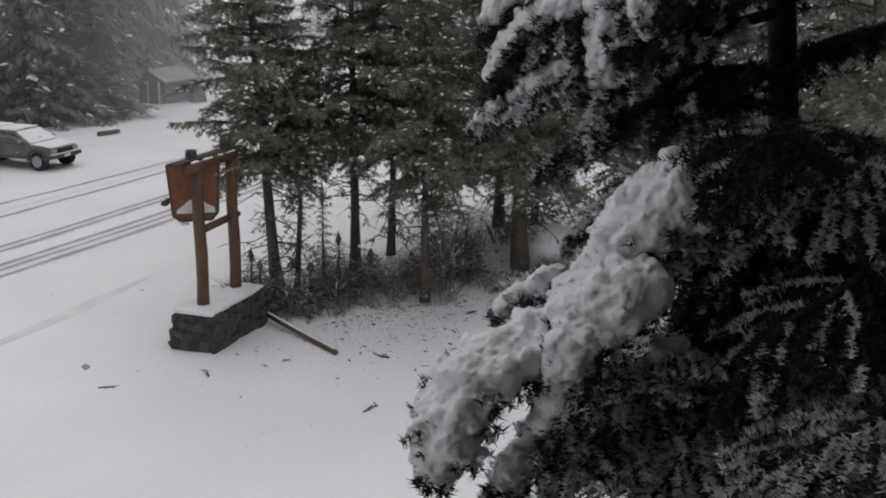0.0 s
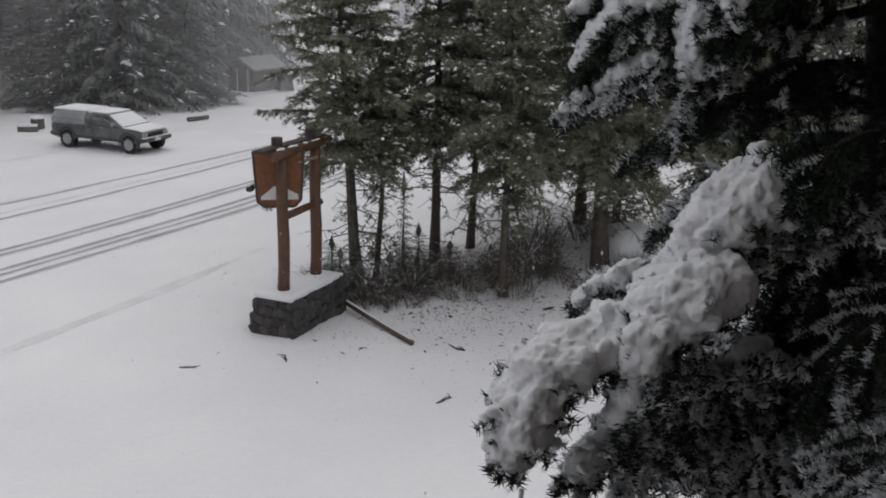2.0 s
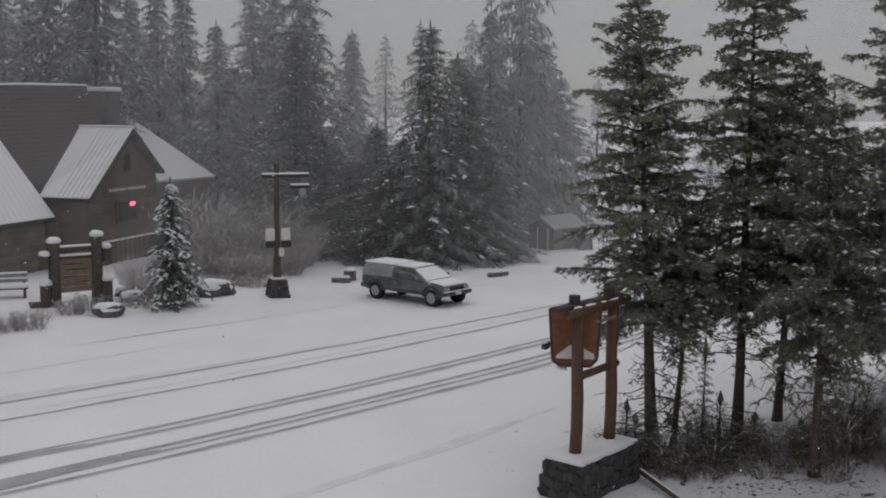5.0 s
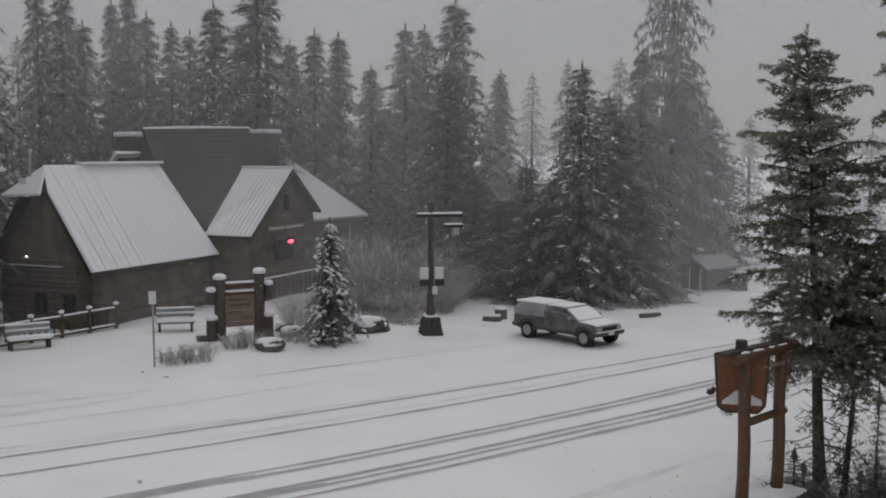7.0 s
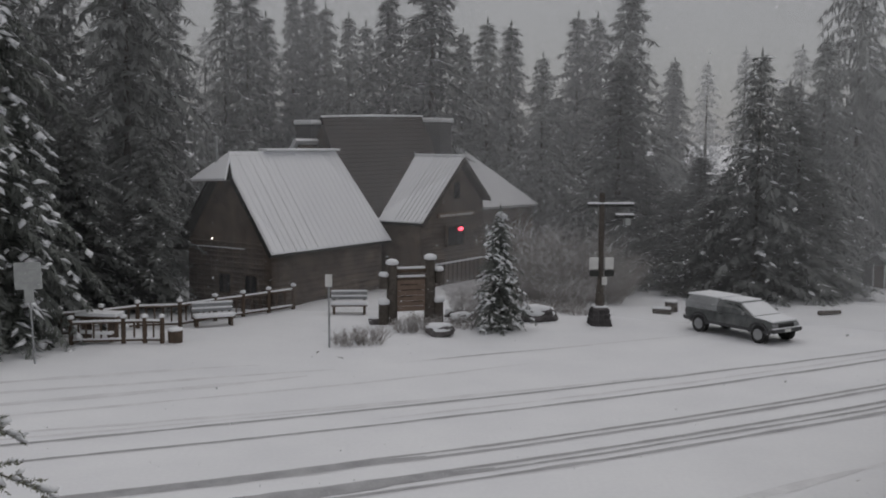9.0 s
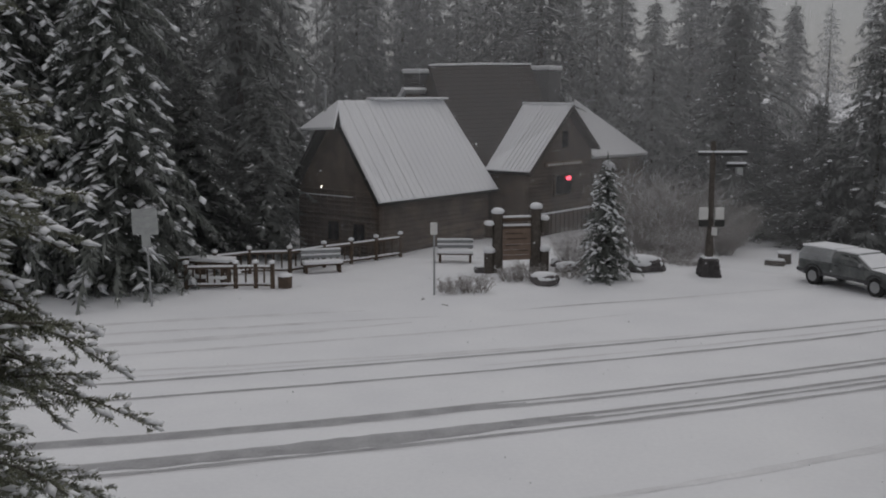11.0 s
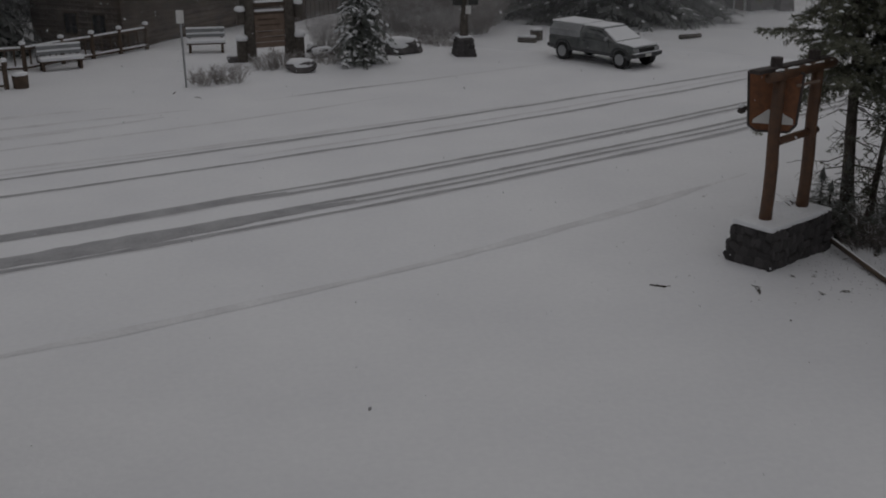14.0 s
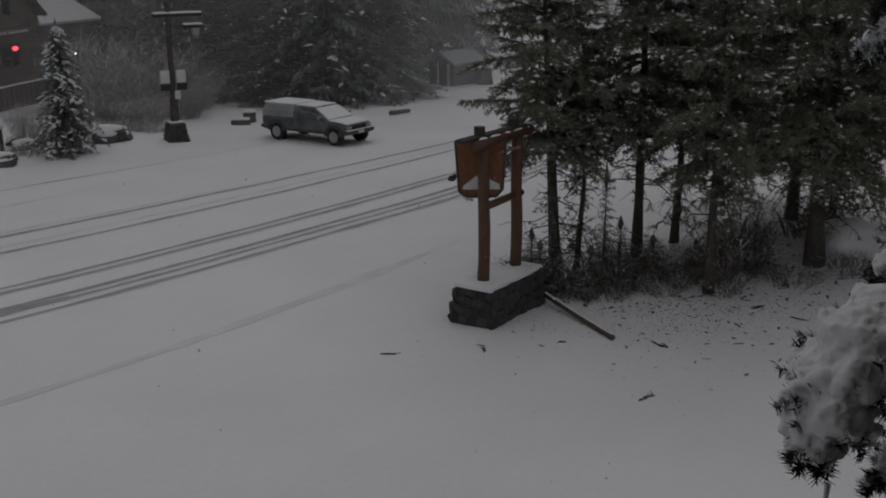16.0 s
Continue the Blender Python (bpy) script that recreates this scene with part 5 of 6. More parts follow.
def fence_run(pts, height, name, label, picket):
    ob = empty(name, Matrix(), label, "fence")
    for i, (x, y) in enumerate(pts):
        z = rise(x, y)
        bm = bmesh.new()
        tube(bm, [(x, y, z - 0.2), (x, y, z + height + 0.12)], [0.085, 0.08], 8)
        pst = part("post", bm, OLD_WOOD, ob)
        bm = bmesh.new()
        lump(bm, (x, y, z + height + 0.15), 0.12, 0.7, 0.1, i)
        part("snow_cap", bm, SNOW_LUMP, pst)
        if i + 1 < len(pts):
            x1, y1 = pts[i + 1]
            z1 = rise(x1, y1)
            for k in (0.12, height - 0.06):
                bm = bmesh.new()
                tube(bm, [(x, y, z + k), (x1, y1, z1 + k)], [0.05, 0.05], 6)
                rl = part("rail", bm, OLD_WOOD, ob)
                bm = bmesh.new()
                tube(bm, [(x, y, z + k + 0.055), (x1, y1, z1 + k + 0.055)], [0.05, 0.05], 5)
                part("snow_cap", bm, SNOW_LUMP, rl)
            L = math.hypot(x1 - x, y1 - y)
            n = int(L / picket)
            for k in range(1, n):
                s = k / n
                bm = bmesh.new()
                tube(bm, [(x + (x1 - x) * s, y + (y1 - y) * s, z + 0.1), (x + (x1 - x) * s, y + (y1 - y) * s, z + height - 0.06)], [0.035, 0.035], 5)
                part("picket", bm, OLD_WOOD, ob)
    return ob


fence_run([(-13.9, 37.5), (-12.7, 38.3), (-11.7, 39.4), (-10.2, 39.7), (-9.2, 41.2), (-8.3, 42.2), (-7.4, 42.9), (-6.5, 43.6)], 0.85, "rail_fence", "weathered wooden rail fence capped with snow before the lodge", 0.3)
fence_run([(-13.0, 36.0), (-11.3, 36.3), (-10.6, 36.4), (-10.0, 36.4)], 0.8, "picket_fence", "short weathered picket fence beside the path", 0.24)


def bench(x, y, turn, w, label):
    ob = empty("bench", pose(x, y, rise(x, y), 0, 0, turn), label, "bench", "benches before the lodge")
    for sx in (-w / 2 + 0.12, w / 2 - 0.12):
        bm = bmesh.new()
        box(bm, sx, 0.02, 0.15, 0.1, 0.42, 0.34, bevel=0.01)
        part("leg", bm, OLD_WOOD, ob)
        bm = bmesh.new()
        box(bm, sx, 0.27, 0.5, 0.08, 0.07, 0.72, bevel=0.01)
        part("back_post", bm, OLD_WOOD, ob)
    for k in range(3):
        bm = bmesh.new()
        box(bm, 0, -0.17 + 0.17 * k, 0.34, w, 0.14, 0.05, bevel=0.01)
        st = part("seat_slat", bm, OLD_WOOD, ob)
    bm = bmesh.new()
    box(bm, 0, -0.02, 0.43, w, 0.5, 0.14, bevel=0.055)
    part("snow_cap", bm, SNOW_LUMP, st, "thick snow on the seat", True)
    for z in (0.6, 0.8):
        bm = bmesh.new()
        box(bm, 0, 0.24, z, w, 0.045, 0.13, bevel=0.01)
        sl = part("back_slat", bm, CANOPY, ob, "slat plastered with snow")
        bm = bmesh.new()
        box(bm, 0, 0.23, z + 0.085, w, 0.1, 0.07, bevel=0.03)
        part("snow_cap", bm, SNOW_LUMP, sl, "", True)
    return ob


bench(-9.0, 40.0, 25, 1.55, "wooden bench buried under thick snow")
bench(-4.1, 42.4, 5, 1.45, "wooden bench buried under thick snow")
bm = bmesh.new()
tube(bm, [(0, 0, -0.1), (0, 0, 0.42)], [0.24, 0.26], 12)
pl = part("planter", bm, OLD_WOOD)
pl.matrix_world = pose(-9.6, 36.6, rise(-9.6, 36.6))
tagged(pl, "round wooden planter capped with snow at the fence end", "planter")
bm = bmesh.new()
lump(bm, (0, 0, 0.44), 0.27, 0.4, 0.1)
part("snow_cap", bm, SNOW_LUMP, pl)
bm = bmesh.new()
box(bm, 0, 0, 0.85, 1.5, 0.7, 0.08, bevel=0.03)
table = part("picnic_table", bm, OLD_WOOD)
table.matrix_world = pose(-12.3, 36.9, rise(-12.3, 36.9), 0, 0, -8)
tagged(table, "picnic table under snow beside the fence", "table")
bm = bmesh.new()
box(bm, 0, 0, 0.95, 1.52, 0.72, 0.14, bevel=0.05)
part("snow_cap", bm, SNOW_LUMP, table)
for sx in (-0.5, 0.5):
    bm = bmesh.new()
    box(bm, sx, 0, 0.4, 0.1, 0.6, 0.85)
    part("leg", bm, OLD_WOOD, table)
for sy in (-0.6, 0.6):
    bm = bmesh.new()
    box(bm, 0, sy, 0.4, 1.5, 0.26, 0.1, bevel=0.03)
    bs = part("seat", bm, SNOW_LUMP, table, "snow-covered bench plank")

# ---------------------------------------------------------------- shed and pillar where the road bends away
shed = empty("shed", pose(22.3, 53.6, 0.0, 0, 0, -62), "small grey shed with a snowy roof where the road bends", "shed")
bm = bmesh.new()
prism(bm, [(-0.85, -0.3), (0.85, -0.3), (0.85, 1.2), (0, 1.65), (-0.85, 1.2)], Matrix(), 2.4)
part("wall", bm, CONCRETE, shed)
for sd in (-1, 1):
    flat("roof", [(0, -1.4, 1.76), (0, 1.4, 1.76), (sd * 1.05, 1.4, 1.18), (sd * 1.05, -1.4, 1.18)], 0.1, CANOPY, shed, "grey roof dusted with snow")
bm = bmesh.new()
box(bm, 0.15, -1.22, 0.45, 0.6, 0.05, 1.3)
part("door", bm, OLD_WOOD, shed)
for x in (-0.2, 0.5):
    bm = bmesh.new()
    box(bm, x, -1.23, 0.47, 0.08, 0.07, 1.36)
    part("door_frame", bm, WHITE_PAINT, shed)
bm = bmesh.new()
lo = [bm.verts.new((sx * 0.4, sy * 0.4, -0.2)) for sx, sy in ((-1, -1), (1, -1), (1, 1), (-1, 1))]
hi = [bm.verts.new((sx * 0.3, sy * 0.3, 0.85)) for sx, sy in ((-1, -1), (1, -1), (1, 1), (-1, 1))]
for i in range(4):
    bm.faces.new((lo[i], lo[(i + 1) % 4], hi[(i + 1) % 4], hi[i]))
bm.faces.new(hi)
pil = part("stone_pillar", bm, ROCK)
pil.matrix_world = pose(23.5, 52.6, 0)
tagged(pil, "tapered stone pillar beside the bend of the road", "pillar")
bm = bmesh.new()
box(bm, 0, 0, 0.89, 0.62, 0.62, 0.12, bevel=0.05)
part("snow_cap", bm, SNOW_LUMP, pil)
bm = bmesh.new()
tube(bm, [(0, 0, 0.08), (1.0, 0.25, 0.1)], [0.1, 0.08], 8)
lg = part("log", bm, BARK)
lg.matrix_world = pose(15.25, 44.1, 0)
tagged(lg, "dark log half sunk in the snow", "log")

# litter on the bank and the drive
rl = random.Random(77)


def litter(name, seed, label):
    bm = bmesh.new()
    r = random.Random(seed)
    for k in range(3):
        a = Vector((r.uniform(-0.1, 0.1), r.uniform(-0.05, 0.05), 0.012))
        tube(bm, [a, a + Vector((r.uniform(0.08, 0.2), r.uniform(-0.06, 0.06), 0.012)), a + Vector((r.uniform(0.2, 0.34), r.uniform(-0.1, 0.1), 0.0))], [0.014, 0.012, 0.004], 5)
    lump(bm, (0.05, 0, 0.015), 0.035, 0.6, 0.4, seed)
    return tagged(part(name, bm, BARK), label, "twig", "fallen twigs on the snow")


t0 = litter("fallen_twig", 3, "dark fallen twig on the snow")
t0.matrix_basis = pose(8.85, 13.5, rise(8.85, 13.5), 0, 0, 30)
t1 = litter("fallen_twig", 4, "dark fallen twig on the snow")
t1.matrix_basis = pose(10.4, 15.3, rise(10.4, 15.3), 0, 0, 100)
for k in range(70):
    x, y = rl.uniform(10.0, 15.5), rl.uniform(12.2, 18.0)
    if y > 9.5 + 0.75 * (x - 8) + 3.2 or (x - 12.8) ** 2 / 9 + (y - 15.5) ** 2 / 6 > 1.2:
        continue
    c = copy_thing(rl.choice((t0, t1)), pose(x, y, rise(x, y), 0, 0, rl.uniform(0, 360)))
    c.scale = (rl.uniform(0.3, 0.8),) * 3
for x, y, s in ((5.7, 16.9, 0.8), (7.4, 16.4, 0.9), (6.9, 9.6, 0.8), (-4.5, 35.0, 0.7), (-3.6, 34.2, 0.6)):
    c = copy_thing(t0, pose(x, y, rise(x, y), 0, 0, x * 60))
    c.scale = (s, s, s)


def litter_field():
    """Needle and bark litter scattered on the snow under the pines, thickened to imitate their shade too."""
    r = random.Random(91)
    lv = Leaves()
    for k in range(15000):
        x, y = r.gauss(13.2, 2.0), r.gauss(17.0, 1.9)
        if r.random() > math.exp(-max(0, 17.6 - y) * 0.55):
            continue
        z = rise(x, y) + 0.008
        a = r.uniform(0, 6.28)
        L = r.uniform(0.015, 0.05) * (3.0 if r.random() < 0.07 else 1.0)
        d = Vector((math.cos(a), math.sin(a), r.uniform(0.0, 0.35)))
        lv.kite(Vector((x, y, z)), Vector((x, y, z)) + d * L, Vector((-d.y, d.x, 0)) * L * r.uniform(0.1, 0.3))
    tagged(lv.make("forest_litter", BARK, None), "dark needle and bark litter scattered on the snow", "litter", kind="stuff")


litter_field()

# ---------------------------------------------------------------- the fir right beside the viewpoint


near_fir = empty("near_fir", Matrix(), "young fir close to the window, boughs bent under heavy snow", "tree")
TRUNK_LINE = [(2.75, 1.3, 0.0), (2.68, 1.38, 3.0), (2.61, 1.44, 5.54), (2.57, 1.5, 6.2), (2.54, 1.54, 6.65), (2.51, 1.58, 7.15), (2.49, 1.6, 8.0), (2.48, 1.6, 8.6)]
bm = bmesh.new()
tube(bm, TRUNK_LINE, [0.1, 0.08, 0.052, 0.045, 0.04, 0.034, 0.02, 0.008], 12)
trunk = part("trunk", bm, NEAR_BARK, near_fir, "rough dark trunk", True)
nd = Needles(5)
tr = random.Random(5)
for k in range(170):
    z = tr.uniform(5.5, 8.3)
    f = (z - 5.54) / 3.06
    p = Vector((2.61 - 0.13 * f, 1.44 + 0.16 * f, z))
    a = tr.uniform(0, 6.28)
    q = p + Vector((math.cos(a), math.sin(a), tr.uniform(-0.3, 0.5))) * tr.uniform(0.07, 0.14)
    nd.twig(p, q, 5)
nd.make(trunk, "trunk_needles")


def spline(pts, n):
    out = []
    k = len(pts) - 1
    P = [Vector(p) for p in pts]
    for i in range(n + 1):
        t = i / n * k
        j = min(int(t), k - 1)
        f = t - j
        p0, p1, p2, p3 = P[max(j - 1, 0)], P[j], P[j + 1], P[min(j + 2, k)]
        out.append(0.5 * (2 * p1 + (p2 - p0) * f + (2 * p0 - 5 * p1 + 4 * p2 - p3) * f * f + (3 * p1 - p0 - 3 * p2 + p3) * f ** 3))
    return out


def near_bough(seed, pts, width, snow=(), dust=0.0, droop=0.35, thick=0.016, grow=1.02):
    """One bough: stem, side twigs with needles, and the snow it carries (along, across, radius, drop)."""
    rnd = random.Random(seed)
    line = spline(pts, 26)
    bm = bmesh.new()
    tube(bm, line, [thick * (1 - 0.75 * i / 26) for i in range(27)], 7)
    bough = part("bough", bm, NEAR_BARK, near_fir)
    nd, fluff = Needles(seed), Needles(seed + 500)
    blobs = []
    n = len(line) - 1
    for i in range(2, n + 1):
        s = i / n
        p = line[i]
        d = (line[i] - line[i - 1]).normalized()
        nd.twig(line[i - 1], line[i], 7)
        across = d.cross(Vector((0, 0, 1)))
        if across.length < 0.2:
            across = Vector((0.7, -0.7, 0))
        across.normalize()
        for sg in (-1, 1):
            for rep in range(2):
                L = width * (1.1 - s) ** 0.5 * (0.35 + 0.65 * min(1, s * 4)) * rnd.uniform(0.55, 1.15)
                w = (d * rnd.uniform(0.5, 0.9) + across * sg * rnd.uniform(0.4, 0.95) + Vector((0, 0, rnd.uniform(-droop * 1.5, 0.12)))).normalized()
                a = p + d * rnd.uniform(-0.01, 0.01)
                m = a + w * L * 0.55
                e = a + w * L + Vector((0, 0, -droop * L * 0.4))
                nd.twig(a, m)
                nd.twig(m, e)
                twigs = [(a, m), (m, e)]
                for k in range(3):
                    b0 = a.lerp(m, rnd.uniform(0.3, 1)) if k < 1 else m.lerp(e, rnd.uniform(0, 0.8))
                    w2 = (w + across.cross(w) * rnd.uniform(-0.3, 0.3) + d * rnd.uniform(-0.7, 0.9) + Vector((0, 0, rnd.uniform(-0.4, 0.1)))).normalized()
                    b1 = b0 + w2 * L * rnd.uniform(0.2, 0.42)
                    nd.twig(b0, b1)
                    twigs.append((b0, b1))
                if rnd.random() < dust * 1.3:
                    for b0, b1 in twigs:
                        if rnd.random() < 0.75:
                            lift = Vector((0, 0, 0.006))
                            fluff.twig(b0.lerp(b1, 0.15) + lift, b1 + lift, 9, 0.017, 0.9, 0.0032)
    for item in snow:
        s, off, r = item[:3]
        i = min(n - 1, int(s * n))
        d = (line[i + 1] - line[i]).normalized()
        across = d.cross(Vector((0, 0, 1))).normalized()
        r *= grow
        c = line[i].lerp(line[i + 1], s * n - i) + across * off + Vector((0, 0, r * 0.45 - (item[3] if len(item) > 3 else 0.0)))
        blobs.append((c, r, 2))
        for k in range(18):
            q = Vector((rnd.gauss(0, 1), rnd.gauss(0, 1), rnd.gauss(0.0, 0.8))).normalized()
            blobs.append((c + q * r * rnd.uniform(0.6, 1.0), r * rnd.uniform(0.16, 0.36), 1))
        for k in range(7):
            q = Vector((rnd.gauss(0, 1), rnd.gauss(0, 1), rnd.gauss(-0.2, 0.7))).normalized()
            b0 = c + q * r * 0.8
            fluff.twig(b0, b0 + q * r * 0.22, 16, 0.009, 0.3, 0.0035)
        for k in range(11):
            q = Vector((rnd.gauss(0, 1), rnd.gauss(0, 1), rnd.uniform(-1.6, -0.2))).normalized()
            b0 = c + q * r * 0.55
            b1 = c + q * r * rnd.uniform(1.15, 1.6)
            nd.twig(b0, b1, 8)
            if rnd.random() < 0.4:
                fluff.twig(b0.lerp(b1, 0.5) + Vector((0, 0, 0.006)), b1 + Vector((0, 0, 0.006)), 10, 0.013, 0.9, 0.0032)
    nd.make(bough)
    if fluff.q:
        tagged(fluff.make(bough, "powder", SNOW_LUMP, "snow caught among the needles"), "snow caught among the needles", kind="stuff")
    if blobs:
        bm = bmesh.new()
        for k, (c, r, sub) in enumerate(blobs):
            lump(bm, c, r, 0.85, 0.25, k * 1.7 + seed, sub)
        sn = part("snow_load", bm, SNOW_LUMP, bough, "fluffy snow weighing the bough down", True)
        tagged(sn, "fluffy snow weighing the bough down", kind="stuff")
        rm = sn.modifiers.new("weld", "REMESH")
        rm.mode, rm.voxel_size, rm.use_smooth_shade = "VOXEL", 0.0052, True
        for scale, amount in ((0.07, 0.034), (0.022, 0.017), (0.008, 0.006)):
            tx = bpy.data.textures.new("snow_grain", "CLOUDS")
            tx.noise_scale, tx.noise_depth = scale, 3
            dp = sn.modifiers.new("grain", "DISPLACE")
            dp.texture, dp.strength, dp.mid_level, dp.texture_coords = tx, amount, 0.5, "LOCAL"
    return bough


# main snow-laden bough, bending towards the drive
near_bough(1, [(2.41, 1.43, 6.37), (2.04, 1.42, 6.40), (1.78, 1.41, 6.33), (1.52, 1.39, 6.25), (1.36, 1.39, 6.17), (1.29, 1.39, 6.02)], 0.17,
           [(0.42, 0.0, 0.05), (0.47, 0.02, 0.055), (0.52, -0.02, 0.055), (0.57, 0.02, 0.05), (0.61, -0.01, 0.055), (0.65, 0.04, 0.05, 0.03), (0.66, -0.04, 0.055),
            (0.7, 0.0, 0.07), (0.74, 0.05, 0.06, 0.04), (0.75, -0.04, 0.06), (0.79, 0.0, 0.075), (0.83, 0.05, 0.06, 0.03), (0.84, -0.03, 0.065), (0.88, 0.01, 0.075), (0.92, -0.02, 0.065), (0.95, 0.02, 0.06), (0.99, 0.0, 0.045)],
           0.25, 0.3, grow=1.03)
near_bough(2, [(2.39, 1.38, 6.05), (1.91, 1.42, 6.07), (1.56, 1.35, 6.05), (1.42, 1.34, 5.97)], 0.16,
           [(0.74, 0.0, 0.03), (0.8, 0.01, 0.035), (0.86, 0.0, 0.04), (0.92, 0.0, 0.04), (0.98, 0.0, 0.032)], 0.6, 0.35)
# its drooping side bough, and the shoulder above it
near_bough(7, [(1.92, 1.33, 6.44), (1.70, 1.28, 6.36), (1.58, 1.27, 6.30), (1.51, 1.26, 6.22), (1.48, 1.29, 6.09)], 0.17,
           [(0.12, 0.0, 0.06), (0.2, 0.03, 0.055), (0.28, -0.03, 0.06), (0.36, 0.02, 0.06), (0.43, -0.02, 0.055), (0.5, 0.02, 0.055), (0.57, -0.01, 0.05), (0.64, 0.01, 0.045), (0.71, 0.0, 0.042), (0.78, 0.01, 0.038), (0.86, 0.0, 0.035), (0.94, 0.0, 0.03)], 0.4, 0.5, grow=1.28)
near_bough(8, [(2.37, 1.40, 6.53), (2.11, 1.33, 6.58), (1.89, 1.29, 6.55), (1.81, 1.30, 6.50), (1.73, 1.32, 6.44), (1.66, 1.36, 6.33)], 0.2,
           [(0.36, 0.0, 0.035), (0.42, 0.02, 0.05), (0.48, -0.03, 0.055), (0.54, 0.03, 0.06), (0.6, -0.03, 0.065), (0.66, 0.02, 0.065), (0.72, -0.02, 0.06), (0.78, 0.02, 0.055), (0.85, 0.0, 0.05), (0.93, 0.0, 0.045)], 0.4, 0.4, grow=1.34)
near_bough(9, [(2.13, 1.55, 6.31), (1.92, 1.63, 6.27), (1.81, 1.67, 6.26), (1.72, 1.71, 6.20)], 0.15,
           [(0.5, 0.0, 0.032), (0.6, 0.01, 0.036), (0.7, -0.01, 0.038), (0.8, 0.0, 0.036), (0.9, 0.0, 0.032), (0.98, 0.0, 0.026)], 0.5, 0.4)
# the upper boughs with snow fingers
near_bough(3, [(2.40, 1.53, 7.05), (2.14, 1.62, 7.01), (1.96, 1.73, 6.98), (1.86, 1.83, 6.94), (1.80, 1.88, 6.88)], 0.17,
           [(0.44, -0.02, 0.045), (0.5, 0.02, 0.045), (0.57, -0.02, 0.045), (0.64, 0.02, 0.042), (0.71, 0.0, 0.042), (0.78, 0.01, 0.04), (0.85, 0.0, 0.038), (0.92, -0.01, 0.034), (0.99, 0.0, 0.026)], 0.12, 0.5, grow=1.22)
near_bough(4, [(2.42, 1.51, 6.91), (2.09, 1.60, 6.84), (1.92, 1.62, 6.80), (1.83, 1.72, 6.74), (1.75, 1.85, 6.64)], 0.18,
           [(0.55, 0.02, 0.026), (0.62, -0.02, 0.028), (0.7, 0.01, 0.03), (0.77, -0.01, 0.028), (0.84, 0.01, 0.028), (0.9, -0.01, 0.026), (0.97, 0.0, 0.022)], 1.0, 0.4, grow=1.3)
near_bough(10, [(2.42, 1.51, 6.96), (2.04, 1.57, 7.01), (1.92, 1.56, 6.95), (1.89, 1.56, 6.86), (1.89, 1.58, 6.75)], 0.17,
           [(0.4, 0.0, 0.04), (0.46, 0.02, 0.048), (0.52, -0.02, 0.05), (0.59, 0.01, 0.05), (0.66, -0.01, 0.048), (0.73, 0.0, 0.044), (0.8, 0.0, 0.042), (0.87, 0.0, 0.038), (0.95, 0.0, 0.032)], 0.12, 0.5, grow=1.22)
near_bough(11, [(2.42, 1.51, 6.95), (2.06, 1.48, 7.00), (1.89, 1.44, 6.97), (1.88, 1.42, 6.87)], 0.17,
           [(0.48, 0.0, 0.035), (0.56, 0.02, 0.045), (0.64, -0.01, 0.048), (0.72, 0.0, 0.044), (0.82, 0.0, 0.036), (0.93, 0.0, 0.028)], 0.12, 0.5, grow=1.22)
near_bough(12, [(2.14, 1.62, 7.01), (1.94, 1.68, 6.94), (1.87, 1.75, 6.88), (1.81, 1.80, 6.81), (1.79, 1.84, 6.73)], 0.17,
           [(0.22, 0.0, 0.045), (0.3, 0.02, 0.05), (0.38, -0.02, 0.048), (0.46, 0.01, 0.046), (0.54, -0.01, 0.044), (0.62, 0.01, 0.042), (0.7, 0.0, 0.04), (0.78, 0.0, 0.038), (0.87, 0.0, 0.034), (0.96, 0.0, 0.028)], 0.12, 0.5, grow=1.22)
# the bare-looking dark arm that reaches out below them, and a thinner one under it
near_bough(5, [(2.52, 1.55, 6.66), (2.16, 1.52, 6.71), (1.97, 1.57, 6.69), (1.87, 1.61, 6.63), (1.82, 1.68, 6.56)], 0.13, [], 0.3, 0.7, 0.024)
near_bough(13, [(2.40, 1.44, 6.52), (2.11, 1.57, 6.51), (2.00, 1.62, 6.47), (1.93, 1.69, 6.37)], 0.15, [], 0.5, 0.5, 0.014)
near_bough(6, [(2.53, 1.55, 6.72), (2.52, 1.44, 6.82), (2.55, 1.33, 6.87), (2.62, 1.2, 6.91)], 0.1, [], 0.0, 0.6, 0.024)
# low dusted boughs before the trunk, and the frosted shoulder above
near_bough(15, [(2.35, 1.35, 5.98), (2.03, 1.27, 6.13), (1.85, 1.26, 6.20), (1.75, 1.30, 6.18)], 0.16,
           [(0.62, 0.02, 0.02), (0.72, 0.0, 0.024), (0.82, -0.01, 0.024), (0.92, 0.0, 0.02)], 1.0, 0.3)
near_bough(16, [(2.40, 1.45, 6.63), (2.19, 1.23, 6.66), (1.98, 1.17, 6.68), (1.87, 1.15, 6.66), (1.81, 1.15, 6.59)], 0.2, [], 0.08, 0.4)
